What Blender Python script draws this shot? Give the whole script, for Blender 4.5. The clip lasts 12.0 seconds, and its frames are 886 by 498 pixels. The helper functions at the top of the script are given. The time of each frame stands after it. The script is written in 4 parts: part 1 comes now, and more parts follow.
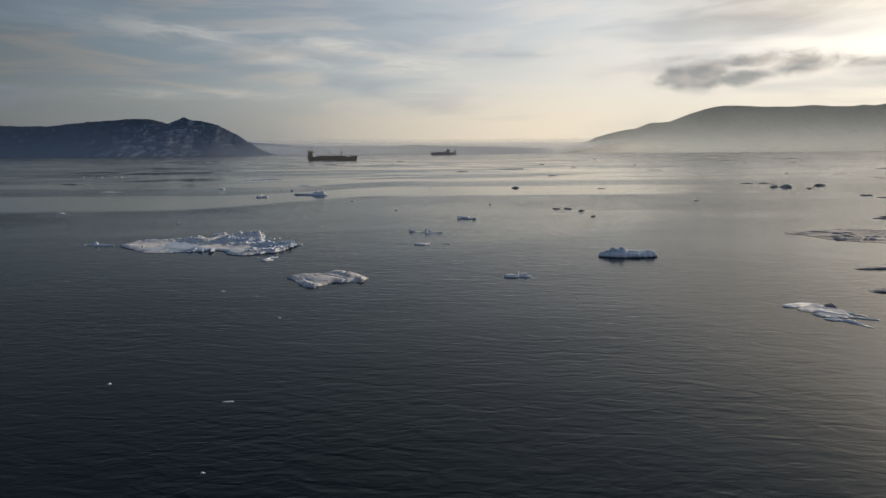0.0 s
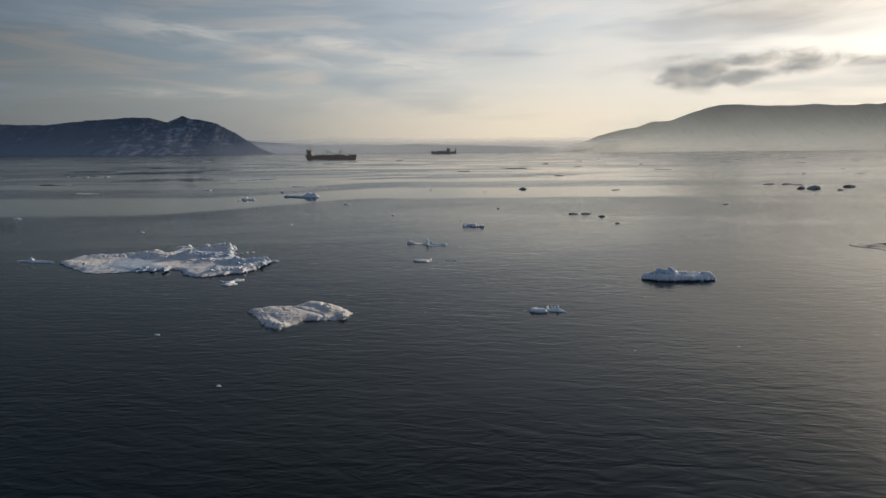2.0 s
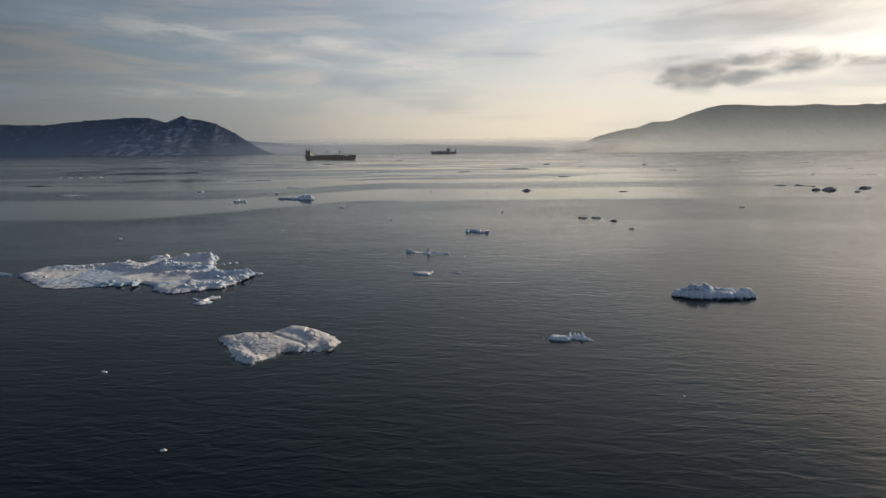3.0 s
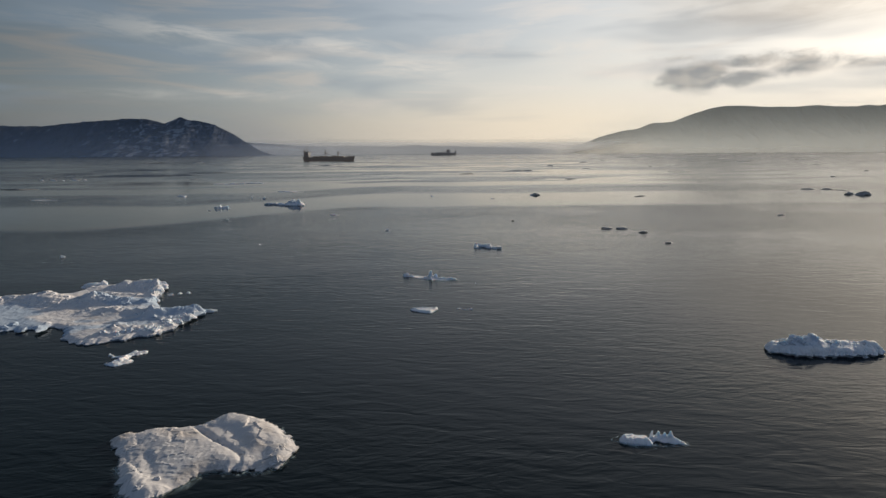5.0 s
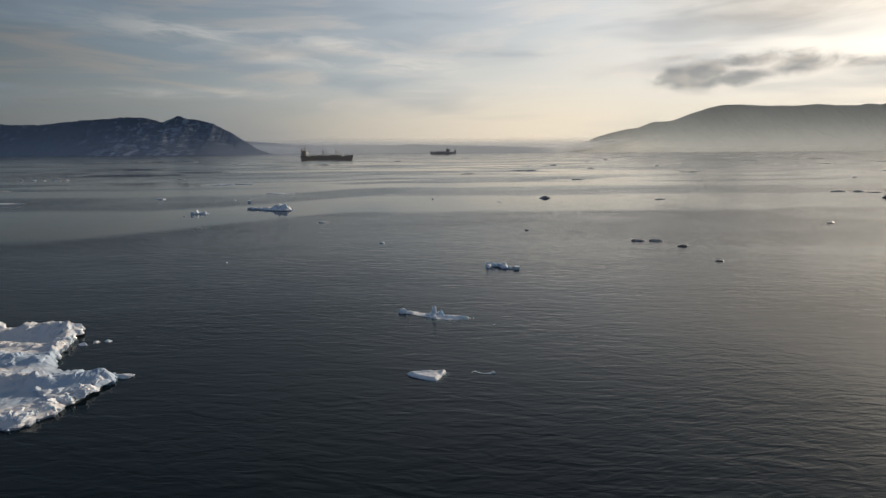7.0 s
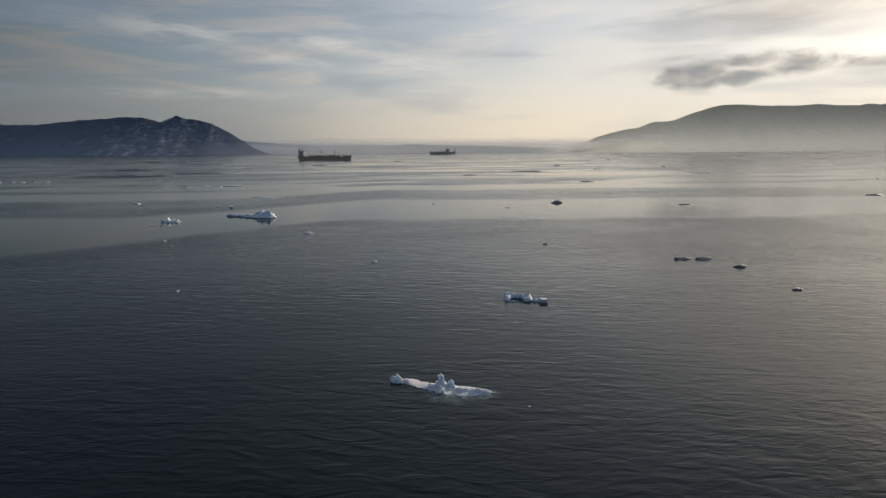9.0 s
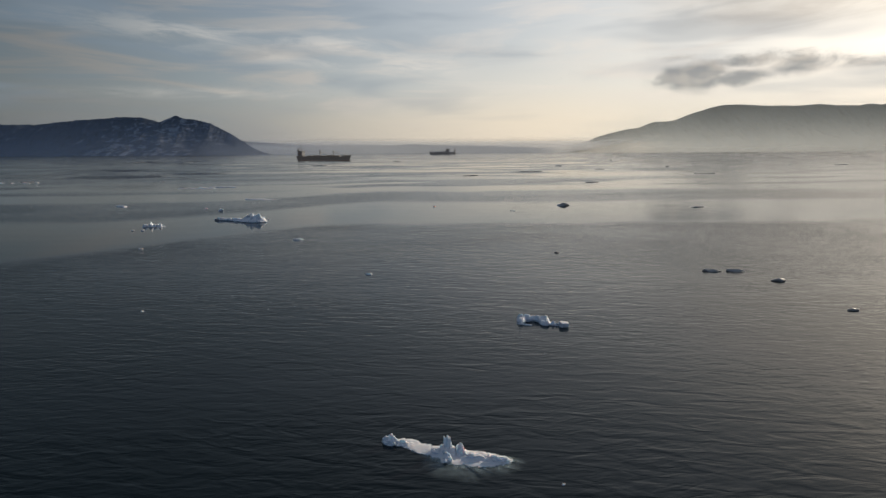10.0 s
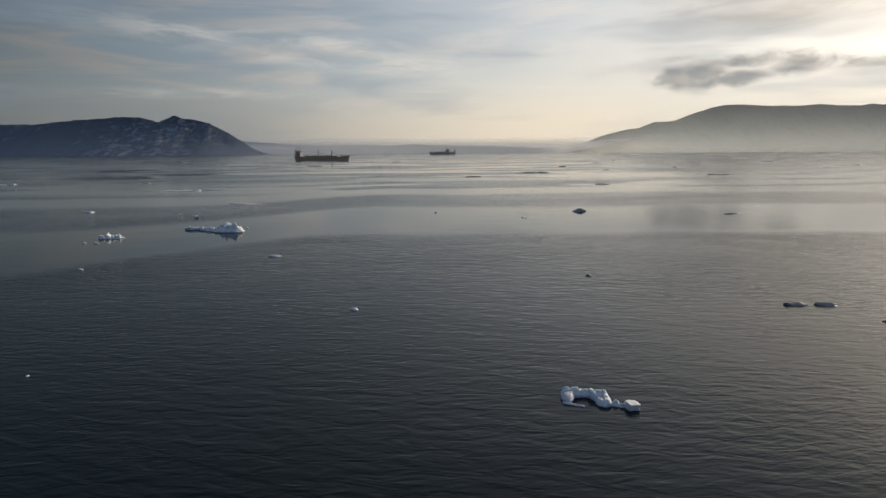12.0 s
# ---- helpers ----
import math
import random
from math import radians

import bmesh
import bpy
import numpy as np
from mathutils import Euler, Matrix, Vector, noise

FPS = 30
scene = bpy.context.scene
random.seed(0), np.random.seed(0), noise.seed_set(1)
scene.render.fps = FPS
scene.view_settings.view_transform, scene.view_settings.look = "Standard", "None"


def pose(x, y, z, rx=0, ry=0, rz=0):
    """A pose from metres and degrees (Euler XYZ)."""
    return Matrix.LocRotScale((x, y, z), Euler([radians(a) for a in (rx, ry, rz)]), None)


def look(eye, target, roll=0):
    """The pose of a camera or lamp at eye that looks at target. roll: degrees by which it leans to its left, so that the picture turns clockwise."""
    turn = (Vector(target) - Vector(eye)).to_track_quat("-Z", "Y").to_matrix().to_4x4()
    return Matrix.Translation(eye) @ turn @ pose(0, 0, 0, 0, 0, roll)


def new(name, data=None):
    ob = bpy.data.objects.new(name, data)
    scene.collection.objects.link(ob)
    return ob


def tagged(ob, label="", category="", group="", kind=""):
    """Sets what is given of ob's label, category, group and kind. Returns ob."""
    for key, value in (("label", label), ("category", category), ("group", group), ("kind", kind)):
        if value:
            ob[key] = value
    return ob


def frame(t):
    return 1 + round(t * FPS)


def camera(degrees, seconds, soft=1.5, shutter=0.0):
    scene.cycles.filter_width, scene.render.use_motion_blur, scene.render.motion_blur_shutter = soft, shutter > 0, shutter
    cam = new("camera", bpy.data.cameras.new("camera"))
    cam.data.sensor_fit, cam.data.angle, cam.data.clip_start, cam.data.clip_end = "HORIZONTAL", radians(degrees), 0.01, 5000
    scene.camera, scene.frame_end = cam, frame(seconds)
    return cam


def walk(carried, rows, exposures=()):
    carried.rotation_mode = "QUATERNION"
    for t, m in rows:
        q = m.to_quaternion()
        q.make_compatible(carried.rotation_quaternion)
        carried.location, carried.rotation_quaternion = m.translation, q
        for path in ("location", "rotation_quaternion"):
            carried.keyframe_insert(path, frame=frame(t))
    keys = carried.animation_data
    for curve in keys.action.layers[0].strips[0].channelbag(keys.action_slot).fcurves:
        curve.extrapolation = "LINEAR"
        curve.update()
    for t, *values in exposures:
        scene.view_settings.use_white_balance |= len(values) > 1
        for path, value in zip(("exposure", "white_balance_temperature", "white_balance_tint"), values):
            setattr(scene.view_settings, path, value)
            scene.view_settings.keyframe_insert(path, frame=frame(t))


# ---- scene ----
cam = camera(80.8, 12.0, soft=1.4)
PATH = [
    (0.0, look((0.905, -0.053, 19.402), (3.829, 98.162, 0.960), -0.39)),
    (0.5, look((0.849, 4.721, 19.329), (3.757, 102.935, 0.870), -0.39)),
    (1.0, look((0.793, 9.495, 19.256), (3.685, 107.708, 0.584), -0.38)),
    (1.5, look((0.726, 14.263, 19.209), (3.615, 112.475, 0.565), -0.38)),
    (2.0, look((0.659, 19.031, 19.161), (3.544, 117.242, 0.529), -0.37)),
    (2.5, look((0.583, 23.793, 19.134), (3.476, 122.004, 0.533), -0.37)),
    (3.0, look((0.507, 28.555, 19.106), (3.407, 126.766, 0.509), -0.37)),
    (4.0, look((0.343, 38.068, 19.082), (3.274, 136.279, 0.596), -0.36)),
    (5.0, look((0.172, 47.569, 19.078), (3.146, 145.781, 0.710), -0.36)),
    (5.5, look((0.085, 52.314, 19.081), (3.085, 150.527, 0.519), -0.35)),
    (6.0, look((-0.001, 57.059, 19.085), (3.025, 155.273, 0.522), -0.35)),
    (6.5, look((-0.086, 61.798, 19.090), (2.968, 160.013, 0.531), -0.35)),
    (7.0, look((-0.171, 66.538, 19.094), (2.911, 164.753, 0.540), -0.35)),
    (8.0, look((-0.332, 76.004, 19.098), (2.804, 174.224, 0.546), -0.34)),
    (9.0, look((-0.480, 85.459, 19.089), (2.706, 183.684, 0.546), -0.34)),
    (9.5, look((-0.544, 90.181, 19.074), (2.662, 188.409, 0.534), -0.34)),
    (10.0, look((-0.608, 94.903, 19.059), (2.617, 193.134, 0.522), -0.33)),
    (10.5, look((-0.660, 99.619, 19.030), (2.577, 197.854, 0.489), -0.33)),
    (11.0, look((-0.713, 104.335, 19.002), (2.538, 202.575, 0.690), -0.32)),
    (11.5, look((-0.751, 109.046, 18.957), (2.504, 207.290, 0.673), -0.32)),
    (12.0, look((-0.789, 113.756, 18.912), (2.470, 212.005, 0.405), -0.32)),
]
walk(cam, PATH)

# ---- light: a low hazy sun ahead to the side, thin high cloud, brightest low down ----
SUN_AZ, SUN_EL = 53.0, 14.0  # degrees from +y towards +x, and above the horizon


def node(nt, kind, **sockets):
    """A node with some of its inputs set to values or linked; i0, i1... name sockets by number."""
    n = nt.nodes.new(kind)
    for key, value in sockets.items():
        s = n.inputs[int(key[1:])]
        if isinstance(value, bpy.types.NodeSocket):
            nt.links.new(value, s)
        else:
            s.default_value = value
    return n


def calc(nt, op, a, b=0.0, c=0.0, clamp=False):
    n = node(nt, "ShaderNodeMath", i0=a, i1=b, i2=c)
    n.operation, n.use_clamp = op, clamp
    return n.outputs[0]


def blend(nt, fac, a, b, how="MIX"):
    n = nt.nodes.new("ShaderNodeMix")
    n.data_type, n.blend_type = "RGBA", how
    for s, value in ((n.inputs[0], fac), (n.inputs[6], a), (n.inputs[7], b)):
        if isinstance(value, bpy.types.NodeSocket):
            nt.links.new(value, s)
        else:
            s.default_value = value if isinstance(value, float) else (*value, 1.0)[:4]
    return n.outputs[2]


def ramp(nt, fac, stops, smooth=True):
    """A colour ramp; stops are (place, colour or grey)."""
    n = nt.nodes.new("ShaderNodeValToRGB")
    nt.links.new(fac, n.inputs[0])
    r = n.color_ramp
    r.interpolation = "EASE" if smooth else "LINEAR"
    while len(r.elements) < len(stops):
        r.elements.new(0.5)
    for e, (at, col) in zip(r.elements, stops):
        e.position = at
        e.color = (*col, 1.0) if isinstance(col, tuple) else (col, col, col, 1.0)
    return n.outputs[0]


def fuzz(nt, vector, scale, detail=4.0, rough=0.55, distort=0.0):
    n = nt.nodes.new("ShaderNodeTexNoise")
    nt.links.new(vector, n.inputs["Vector"])
    n.inputs["Scale"].default_value = scale
    n.inputs["Detail"].default_value = detail
    n.inputs["Roughness"].default_value = rough
    n.inputs["Distortion"].default_value = distort
    return n.outputs[0]


def stretched(nt, vector, sx, sy, sz):
    n = node(nt, "ShaderNodeVectorMath", i0=vector, i1=(sx, sy, sz))
    n.operation = "MULTIPLY"
    return n.outputs[0]


def bell(nt, value, centre, width):
    """exp(-((value - centre) / width)^2)"""
    d = calc(nt, "DIVIDE", calc(nt, "SUBTRACT", value, centre), width)
    return calc(nt, "POWER", 2.718, calc(nt, "MULTIPLY", calc(nt, "MULTIPLY", d, d), -1.0))


# shreds of cirrus: bearing, height, half length, half depth (degrees), slope, thickness
CIRRUS = [(-21.5, 5.6, 9.0, 0.45, 0.02, 0.30), (-14.0, 9.0, 7.0, 0.6, -0.05, 0.30), (-9.0, 10.6, 4.0, 0.8, -0.08, 0.5), (0.0, 8.8, 5.0, 1.2, -0.05, 0.5), (12.0, 10.2, 6.0, 0.8, 0.03, 0.45), (-22.0, 11.0, 8.0, 1.0, -0.03, 0.35), (18.0, 9.0, 5.0, 1.0, 0.05, 0.4)]

world = bpy.data.worlds.new("sky")
scene.world = world
world.use_nodes = True
wt = world.node_tree
way = wt.nodes.new("ShaderNodeTexCoord").outputs["Generated"]
xyz = node(wt, "ShaderNodeSeparateXYZ", i0=way)
az = calc(wt, "MULTIPLY", calc(wt, "ARCTAN2", xyz.outputs[0], xyz.outputs[1]), 57.2958)
el = calc(wt, "MULTIPLY", calc(wt, "ARCSINE", xyz.outputs[2]), 57.2958)
clear = wt.nodes.new("ShaderNodeTexSky")
clear.sky_type, clear.sun_disc = "NISHITA", False
clear.sun_elevation, clear.sun_rotation = radians(SUN_EL), radians(SUN_AZ)
clear.dust_density, clear.air_density = 3.0, 1.2
veil = ramp(wt, calc(wt, "DIVIDE", el, 60.0), [
    (0.0, (0.80, 0.71, 0.61)), (0.05, (0.80, 0.73, 0.63)), (0.11, (0.66, 0.69, 0.69)), (0.18, (0.54, 0.60, 0.65)),
    (0.26, (0.50, 0.56, 0.63)), (0.34, (0.51, 0.57, 0.64)), (0.5, (0.48, 0.53, 0.60)), (0.8, (0.14, 0.17, 0.215)), (1.0, (0.07, 0.09, 0.13))], False)
# brighter on the sun's side, dull on the far side
side = calc(wt, "ADD", calc(wt, "MULTIPLY", bell(wt, az, 19.0, 44.0), 0.88), 0.12)
veil = blend(wt, 1.0, veil, ramp(wt, side, [(0.0, 0.0), (0.16, (0.12, 0.155, 0.185)), (0.5, (0.455, 0.50, 0.535)), (1.0, 1.0)], False), "MULTIPLY")
clear_dim = blend(wt, 1.0, clear.outputs[0], (0.05, 0.05, 0.05), "MULTIPLY")
sky = blend(wt, 0.86, clear_dim, veil)
# the clearer blue sky opposite the sun
away = ramp(wt, calc(wt, "DIVIDE", calc(wt, "ABSOLUTE", calc(wt, "SUBTRACT", az, 10.0)), 180.0), [(0.36, 0.0), (0.62, 1.0)])
blue = ramp(wt, calc(wt, "DIVIDE", el, 90.0), [(0.0, (0.16, 0.205, 0.28)), (0.3, (0.14, 0.20, 0.31)), (0.7, (0.10, 0.15, 0.24)), (1.0, (0.075, 0.11, 0.17))], False)
sky = blend(wt, away, sky, blue)
# glow of the hidden sun low over the water
glow = calc(wt, "MULTIPLY", bell(wt, az, 16.0, 17.0), bell(wt, el, 2.0, 6.0))
sky = blend(wt, calc(wt, "MULTIPLY", glow, 0.45), sky, (0.95, 0.80, 0.58))
# wide aureole round the veiled sun, away to the side
aureole = calc(wt, "MULTIPLY", bell(wt, az, 51.0, 29.0), bell(wt, el, 14.0, 11.5))
sky = blend(wt, calc(wt, "MULTIPLY", aureole, 0.95), sky, (1.3, 1.2, 1.06))
core = calc(wt, "MULTIPLY", bell(wt, az, 57.0, 14.0), bell(wt, el, 14.0, 8.0))
sky = blend(wt, calc(wt, "MULTIPLY", core, 0.85), sky, (2.2, 1.95, 1.6))
# thin cirrus in long streaks
plane = node(wt, "ShaderNodeCombineXYZ", i0=az, i1=el, i2=0.0).outputs[0]
wisp = fuzz(wt, stretched(wt, plane, 0.055, 0.42, 1.0), 1.0, 5.0, 0.58, 0.9)
wisp = ramp(wt, wisp, [(0.46, 0.0), (0.68, 1.0)])
high = ramp(wt, calc(wt, "DIVIDE", el, 30.0), [(0.05, 0.1), (0.2, 1.0), (0.5, 0.8), (0.8, 0.1)])
amount = calc(wt, "MULTIPLY", calc(wt, "MULTIPLY", wisp, high), 0.5)
sky = blend(wt, amount, sky, blend(wt, 1.0, ramp(wt, side, [(0.0, 0.0), (1.0, 1.0)], False), (0.88, 0.79, 0.70), "MULTIPLY"))
gap = ramp(wt, fuzz(wt, stretched(wt, plane, 0.04, 0.22, 1.0), 1.3, 3.0, 0.5, 0.4), [(0.45, 0.0), (0.7, 1.0)])
sky = blend(wt, calc(wt, "MULTIPLY", calc(wt, "MULTIPLY", gap, high), 0.45), sky, (0.20, 0.26, 0.33))
# a few brighter shreds of cirrus over the bay
comb = fuzz(wt, stretched(wt, plane, 0.16, 0.75, 1.0), 1.0, 5.0, 0.6, 0.6)
for where, rise, wide, tall, lift, thick in CIRRUS:
    ridge = calc(wt, "SUBTRACT", el, calc(wt, "ADD", rise, calc(wt, "MULTIPLY", calc(wt, "SUBTRACT", az, where), lift)))
    shred = calc(wt, "MULTIPLY", calc(wt, "MULTIPLY", bell(wt, az, where, wide), bell(wt, ridge, 0.0, tall)), ramp(wt, comb, [(0.36, 0.15), (0.62, 1.0)]))
    sky = blend(wt, calc(wt, "MULTIPLY", shred, thick), sky, (0.82, 0.76, 0.68))
# ragged stratus sunward, painted darker in place of vignetting; one torn cloud below it
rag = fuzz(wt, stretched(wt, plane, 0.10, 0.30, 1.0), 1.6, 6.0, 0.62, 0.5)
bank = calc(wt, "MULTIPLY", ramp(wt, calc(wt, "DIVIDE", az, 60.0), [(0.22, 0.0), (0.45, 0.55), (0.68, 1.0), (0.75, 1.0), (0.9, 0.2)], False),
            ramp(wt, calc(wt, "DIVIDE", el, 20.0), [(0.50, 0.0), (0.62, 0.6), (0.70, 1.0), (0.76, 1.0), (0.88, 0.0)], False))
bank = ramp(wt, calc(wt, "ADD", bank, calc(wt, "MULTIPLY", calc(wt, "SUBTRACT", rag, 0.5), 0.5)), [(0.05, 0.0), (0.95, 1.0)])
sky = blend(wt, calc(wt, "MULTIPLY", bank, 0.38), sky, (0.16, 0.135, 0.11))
# a thin brownish deck above the torn cloud
deck = calc(wt, "MULTIPLY", ramp(wt, calc(wt, "DIVIDE", az, 60.0), [(0.28, 0.0), (0.58, 1.0), (0.72, 1.0), (0.85, 0.0)]),
            ramp(wt, calc(wt, "DIVIDE", el, 20.0), [(0.45, 0.0), (0.58, 1.0), (0.82, 1.0), (0.95, 0.0)]))
sky = blend(wt, calc(wt, "MULTIPLY", calc(wt, "MULTIPLY", deck, calc(wt, "ADD", rag, 0.3)), 0.36), sky, (0.36, 0.32, 0.275))
puffs = [(26.7, 6.8, 3.4, 1.25, 1.5), (30.2, 6.5, 3.2, 0.85, 1.15), (31.6, 7.9, 5.0, 0.75, 0.9), (35.4, 7.45, 3.2, 1.1, 1.0), (40.5, 6.9, 4.0, 0.55, 0.7), (25.2, 8.6, 2.0, 0.5, 0.6)]
torn = None
for where, rise, wide, tall, thick in puffs:
    puff = calc(wt, "MULTIPLY", calc(wt, "MULTIPLY", bell(wt, az, where, wide), bell(wt, el, rise, tall)), thick)
    torn = puff if torn is None else calc(wt, "MAXIMUM", torn, puff)
torn = calc(wt, "ADD", torn, calc(wt, "MULTIPLY", calc(wt, "SUBTRACT", fuzz(wt, stretched(wt, plane, 0.42, 0.85, 1.0), 1.0, 7.0, 0.6, 0.3), 0.5), 1.35))
body = calc(wt, "ADD", fuzz(wt, stretched(wt, plane, 0.3, 0.7, 1.0), 1.2, 5.0, 0.55, 0.3), calc(wt, "MULTIPLY", calc(wt, "SUBTRACT", el, 7.5), 0.07))
torn = ramp(wt, torn, [(0.22, 0.0), (1.05, 1.0)])
sky = blend(wt, calc(wt, "MULTIPLY", torn, 0.8), sky, ramp(wt, body, [(0.35, (0.23, 0.245, 0.255)), (0.68, (0.46, 0.42, 0.375))]))
# below the horizon the same haze goes on
bgd = wt.nodes["Background"]
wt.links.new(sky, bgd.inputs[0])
bgd.inputs[1].default_value = 1.0

sun = new("sun", bpy.data.lights.new("sun", "SUN"))
sun.data.energy = 4.1
sun.data.angle = radians(1.0)
sun.data.color = (1.0, 0.86, 0.70)
sun.matrix_world = look((400 * math.sin(radians(SUN_AZ)), 400 * math.cos(radians(SUN_AZ)), 400 * math.tan(radians(SUN_EL))), (0, 0, 0))


# ---- materials ----
def material(name):
    m = bpy.data.materials.new(name)
    m.use_nodes = True
    return m, m.node_tree, m.node_tree.nodes["Principled BSDF"]


def place(nt):
    return nt.nodes.new("ShaderNodeNewGeometry").outputs["Position"]


def bumped(nt, height, strength, distance, normal=None):
    n = nt.nodes.new("ShaderNodeBump")
    n.inputs["Distance"].default_value = distance
    for key, value in (("Strength", strength), ("Height", height), ("Normal", normal)):
        if isinstance(value, bpy.types.NodeSocket):
            nt.links.new(value, n.inputs[key])
        elif value is not None:
            n.inputs[key].default_value = value
    return n.outputs[0]


def water_material():
    m, nt, b = material("sea_water")
    at = place(nt)
    split = node(nt, "ShaderNodeSeparateXYZ", i0=at)
    x, y = split.outputs[0], split.outputs[1]
    b.inputs["Base Color"].default_value = (0.004, 0.009, 0.012, 1)
    b.inputs["IOR"].default_value = 1.34

    def step(value, a, c, lo=0.0, hi=1.0):
        """Eases from lo to hi as value goes from a to c."""
        n = node(nt, "ShaderNodeMapRange", i0=value, i1=a, i2=c, i3=lo, i4=hi)
        n.interpolation_type = "SMOOTHSTEP"
        return n.outputs[0]

    # wind lanes across the bay: ruffled near water, a glassy lane, a ruffled band, then thin slicks towards the horizon
    meander = calc(nt, "MULTIPLY", calc(nt, "SUBTRACT", fuzz(nt, stretched(nt, at, 0.011, 0.004, 0), 1.0, 3.0, 0.5), 0.5), 34.0)
    meander = calc(nt, "ADD", meander, step(x, -15.0, -95.0, 0.0, 48.0))
    lane = calc(nt, "DIVIDE", calc(nt, "ADD", y, meander), 1000.0)
    lanes = ramp(nt, lane, [(0.0, 0.95), (0.11, 0.9), (0.16, 0.72), (0.19, 1.0), (0.226, 1.3), (0.236, 0.05), (0.286, 0.04), (0.298, 1.0), (0.336, 0.9), (0.352, 0.04),
                            (0.378, 0.04), (0.392, 0.8), (0.44, 0.75), (0.46, 0.2), (0.52, 0.7), (1.0, 0.75)])
    drift = node(nt, "ShaderNodeCombineXYZ", i0=calc(nt, "ADD", x, calc(nt, "MULTIPLY", y, 0.35)), i1=calc(nt, "SUBTRACT", y, calc(nt, "MULTIPLY", x, 0.10)), i2=0.0).outputs[0]
    patch = ramp(nt, fuzz(nt, stretched(nt, drift, 0.009, 0.018, 0), 1.0, 3.0, 0.5, 1.0), [(0.38, 0.7), (0.60, 1.15)])
    slick = ramp(nt, fuzz(nt, stretched(nt, drift, 0.0042, 0.0150, 0), 1.0, 3.0, 0.5, 1.4), [(0.44, 0.02), (0.52, 1.5)])
    beyond = step(y, 245.0, 345.0)
    wind = calc(nt, "MULTIPLY", calc(nt, "MULTIPLY", lanes, patch), blend(nt, step(y, 330.0, 370.0), (1.0, 1.0, 1.0), slick))
    # beyond a slanting front and on the sunny side, lean less to reflect brighter sky
    front = calc(nt, "SUBTRACT", y, calc(nt, "ADD", calc(nt, "MULTIPLY", x, 0.62), calc(nt, "ADD", 96.0, calc(nt, "MULTIPLY", meander, 0.5))))
    low_lean = calc(nt, "MULTIPLY", step(front, -6.0, 12.0), step(y, 205.0, 165.0))
    low_lean = calc(nt, "MULTIPLY", low_lean, step(x, -25.0, 20.0))
    sunny = step(calc(nt, "SUBTRACT", x, calc(nt, "MULTIPLY", y, 0.34)), -5.0, 45.0)
    steep = calc(nt, "MULTIPLY", wind, calc(nt, "SUBTRACT", 1.0, calc(nt, "MAXIMUM", calc(nt, "MULTIPLY", low_lean, 0.9), calc(nt, "MULTIPLY", sunny, 0.85))))
    chop = calc(nt, "MULTIPLY", wind, calc(nt, "SUBTRACT", 1.0, calc(nt, "MULTIPLY", sunny, 0.15)))
    chop = calc(nt, "MULTIPLY", chop, step(y, 105.0, 165.0, 0.65, 0.95))
    # swell, wind waves from two quarters, and capillary ripples in cat's-paws
    swell = fuzz(nt, stretched(nt, at, 0.07, 0.14, 1.0), 1.0, 2.0, 0.5)
    turned = [node(nt, "ShaderNodeVectorRotate", i0=at, i3=radians(a)) for a in (7.0, -10.0)]
    for n in turned:
        n.rotation_type = "Z_AXIS"
    long_wave = fuzz(nt, stretched(nt, turned[0].outputs[0], 0.30, 0.95, 1.0), 1.0, 2.0, 0.5, 0.8)
    short_wave = fuzz(nt, stretched(nt, turned[1].outputs[0], 0.62, 1.8, 1.0), 1.0, 2.0, 0.5, 0.8)
    fine = fuzz(nt, stretched(nt, at, 2.6, 5.0, 1.0), 1.0, 3.0, 0.6)
    paws = ramp(nt, fuzz(nt, stretched(nt, drift, 0.022, 0.035, 0), 1.0, 3.0, 0.55, 0.8), [(0.36, 0.3), (0.62, 1.3)])
    n1 = bumped(nt, swell, calc(nt, "ADD", calc(nt, "MULTIPLY", step(wind, 0.0, 0.5), 0.6), 0.4), 0.07)
    n2 = bumped(nt, long_wave, chop, 0.108, n1)
    n3 = bumped(nt, short_wave, calc(nt, "MULTIPLY", chop, paws), 0.058, n2)
    n4 = bumped(nt, fine, calc(nt, "MULTIPLY", chop, paws), 0.006, n3)
    # lean normals towards the camera's side to reflect higher sky; glassy lanes lie flat
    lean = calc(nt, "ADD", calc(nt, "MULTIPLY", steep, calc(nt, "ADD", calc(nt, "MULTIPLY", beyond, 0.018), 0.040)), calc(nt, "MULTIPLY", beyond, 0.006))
    # lean more off the headland and mountain, to reflect sky above them
    headland_lean = calc(nt, "MULTIPLY", node(nt, "ShaderNodeMapRange", i0=x, i1=-60.0, i2=-420.0, i3=0.0, i4=0.022).outputs[0],
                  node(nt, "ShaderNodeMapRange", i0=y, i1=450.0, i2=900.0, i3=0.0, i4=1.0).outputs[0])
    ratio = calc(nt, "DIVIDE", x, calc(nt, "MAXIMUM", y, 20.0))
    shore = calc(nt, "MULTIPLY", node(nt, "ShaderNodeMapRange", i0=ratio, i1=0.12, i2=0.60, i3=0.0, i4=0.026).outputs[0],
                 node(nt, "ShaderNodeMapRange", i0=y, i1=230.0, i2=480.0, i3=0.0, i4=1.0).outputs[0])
    lean = calc(nt, "MULTIPLY", calc(nt, "ADD", calc(nt, "ADD", lean, headland_lean), shore), step(y, 700.0, 1700.0, 1.0, 0.35))
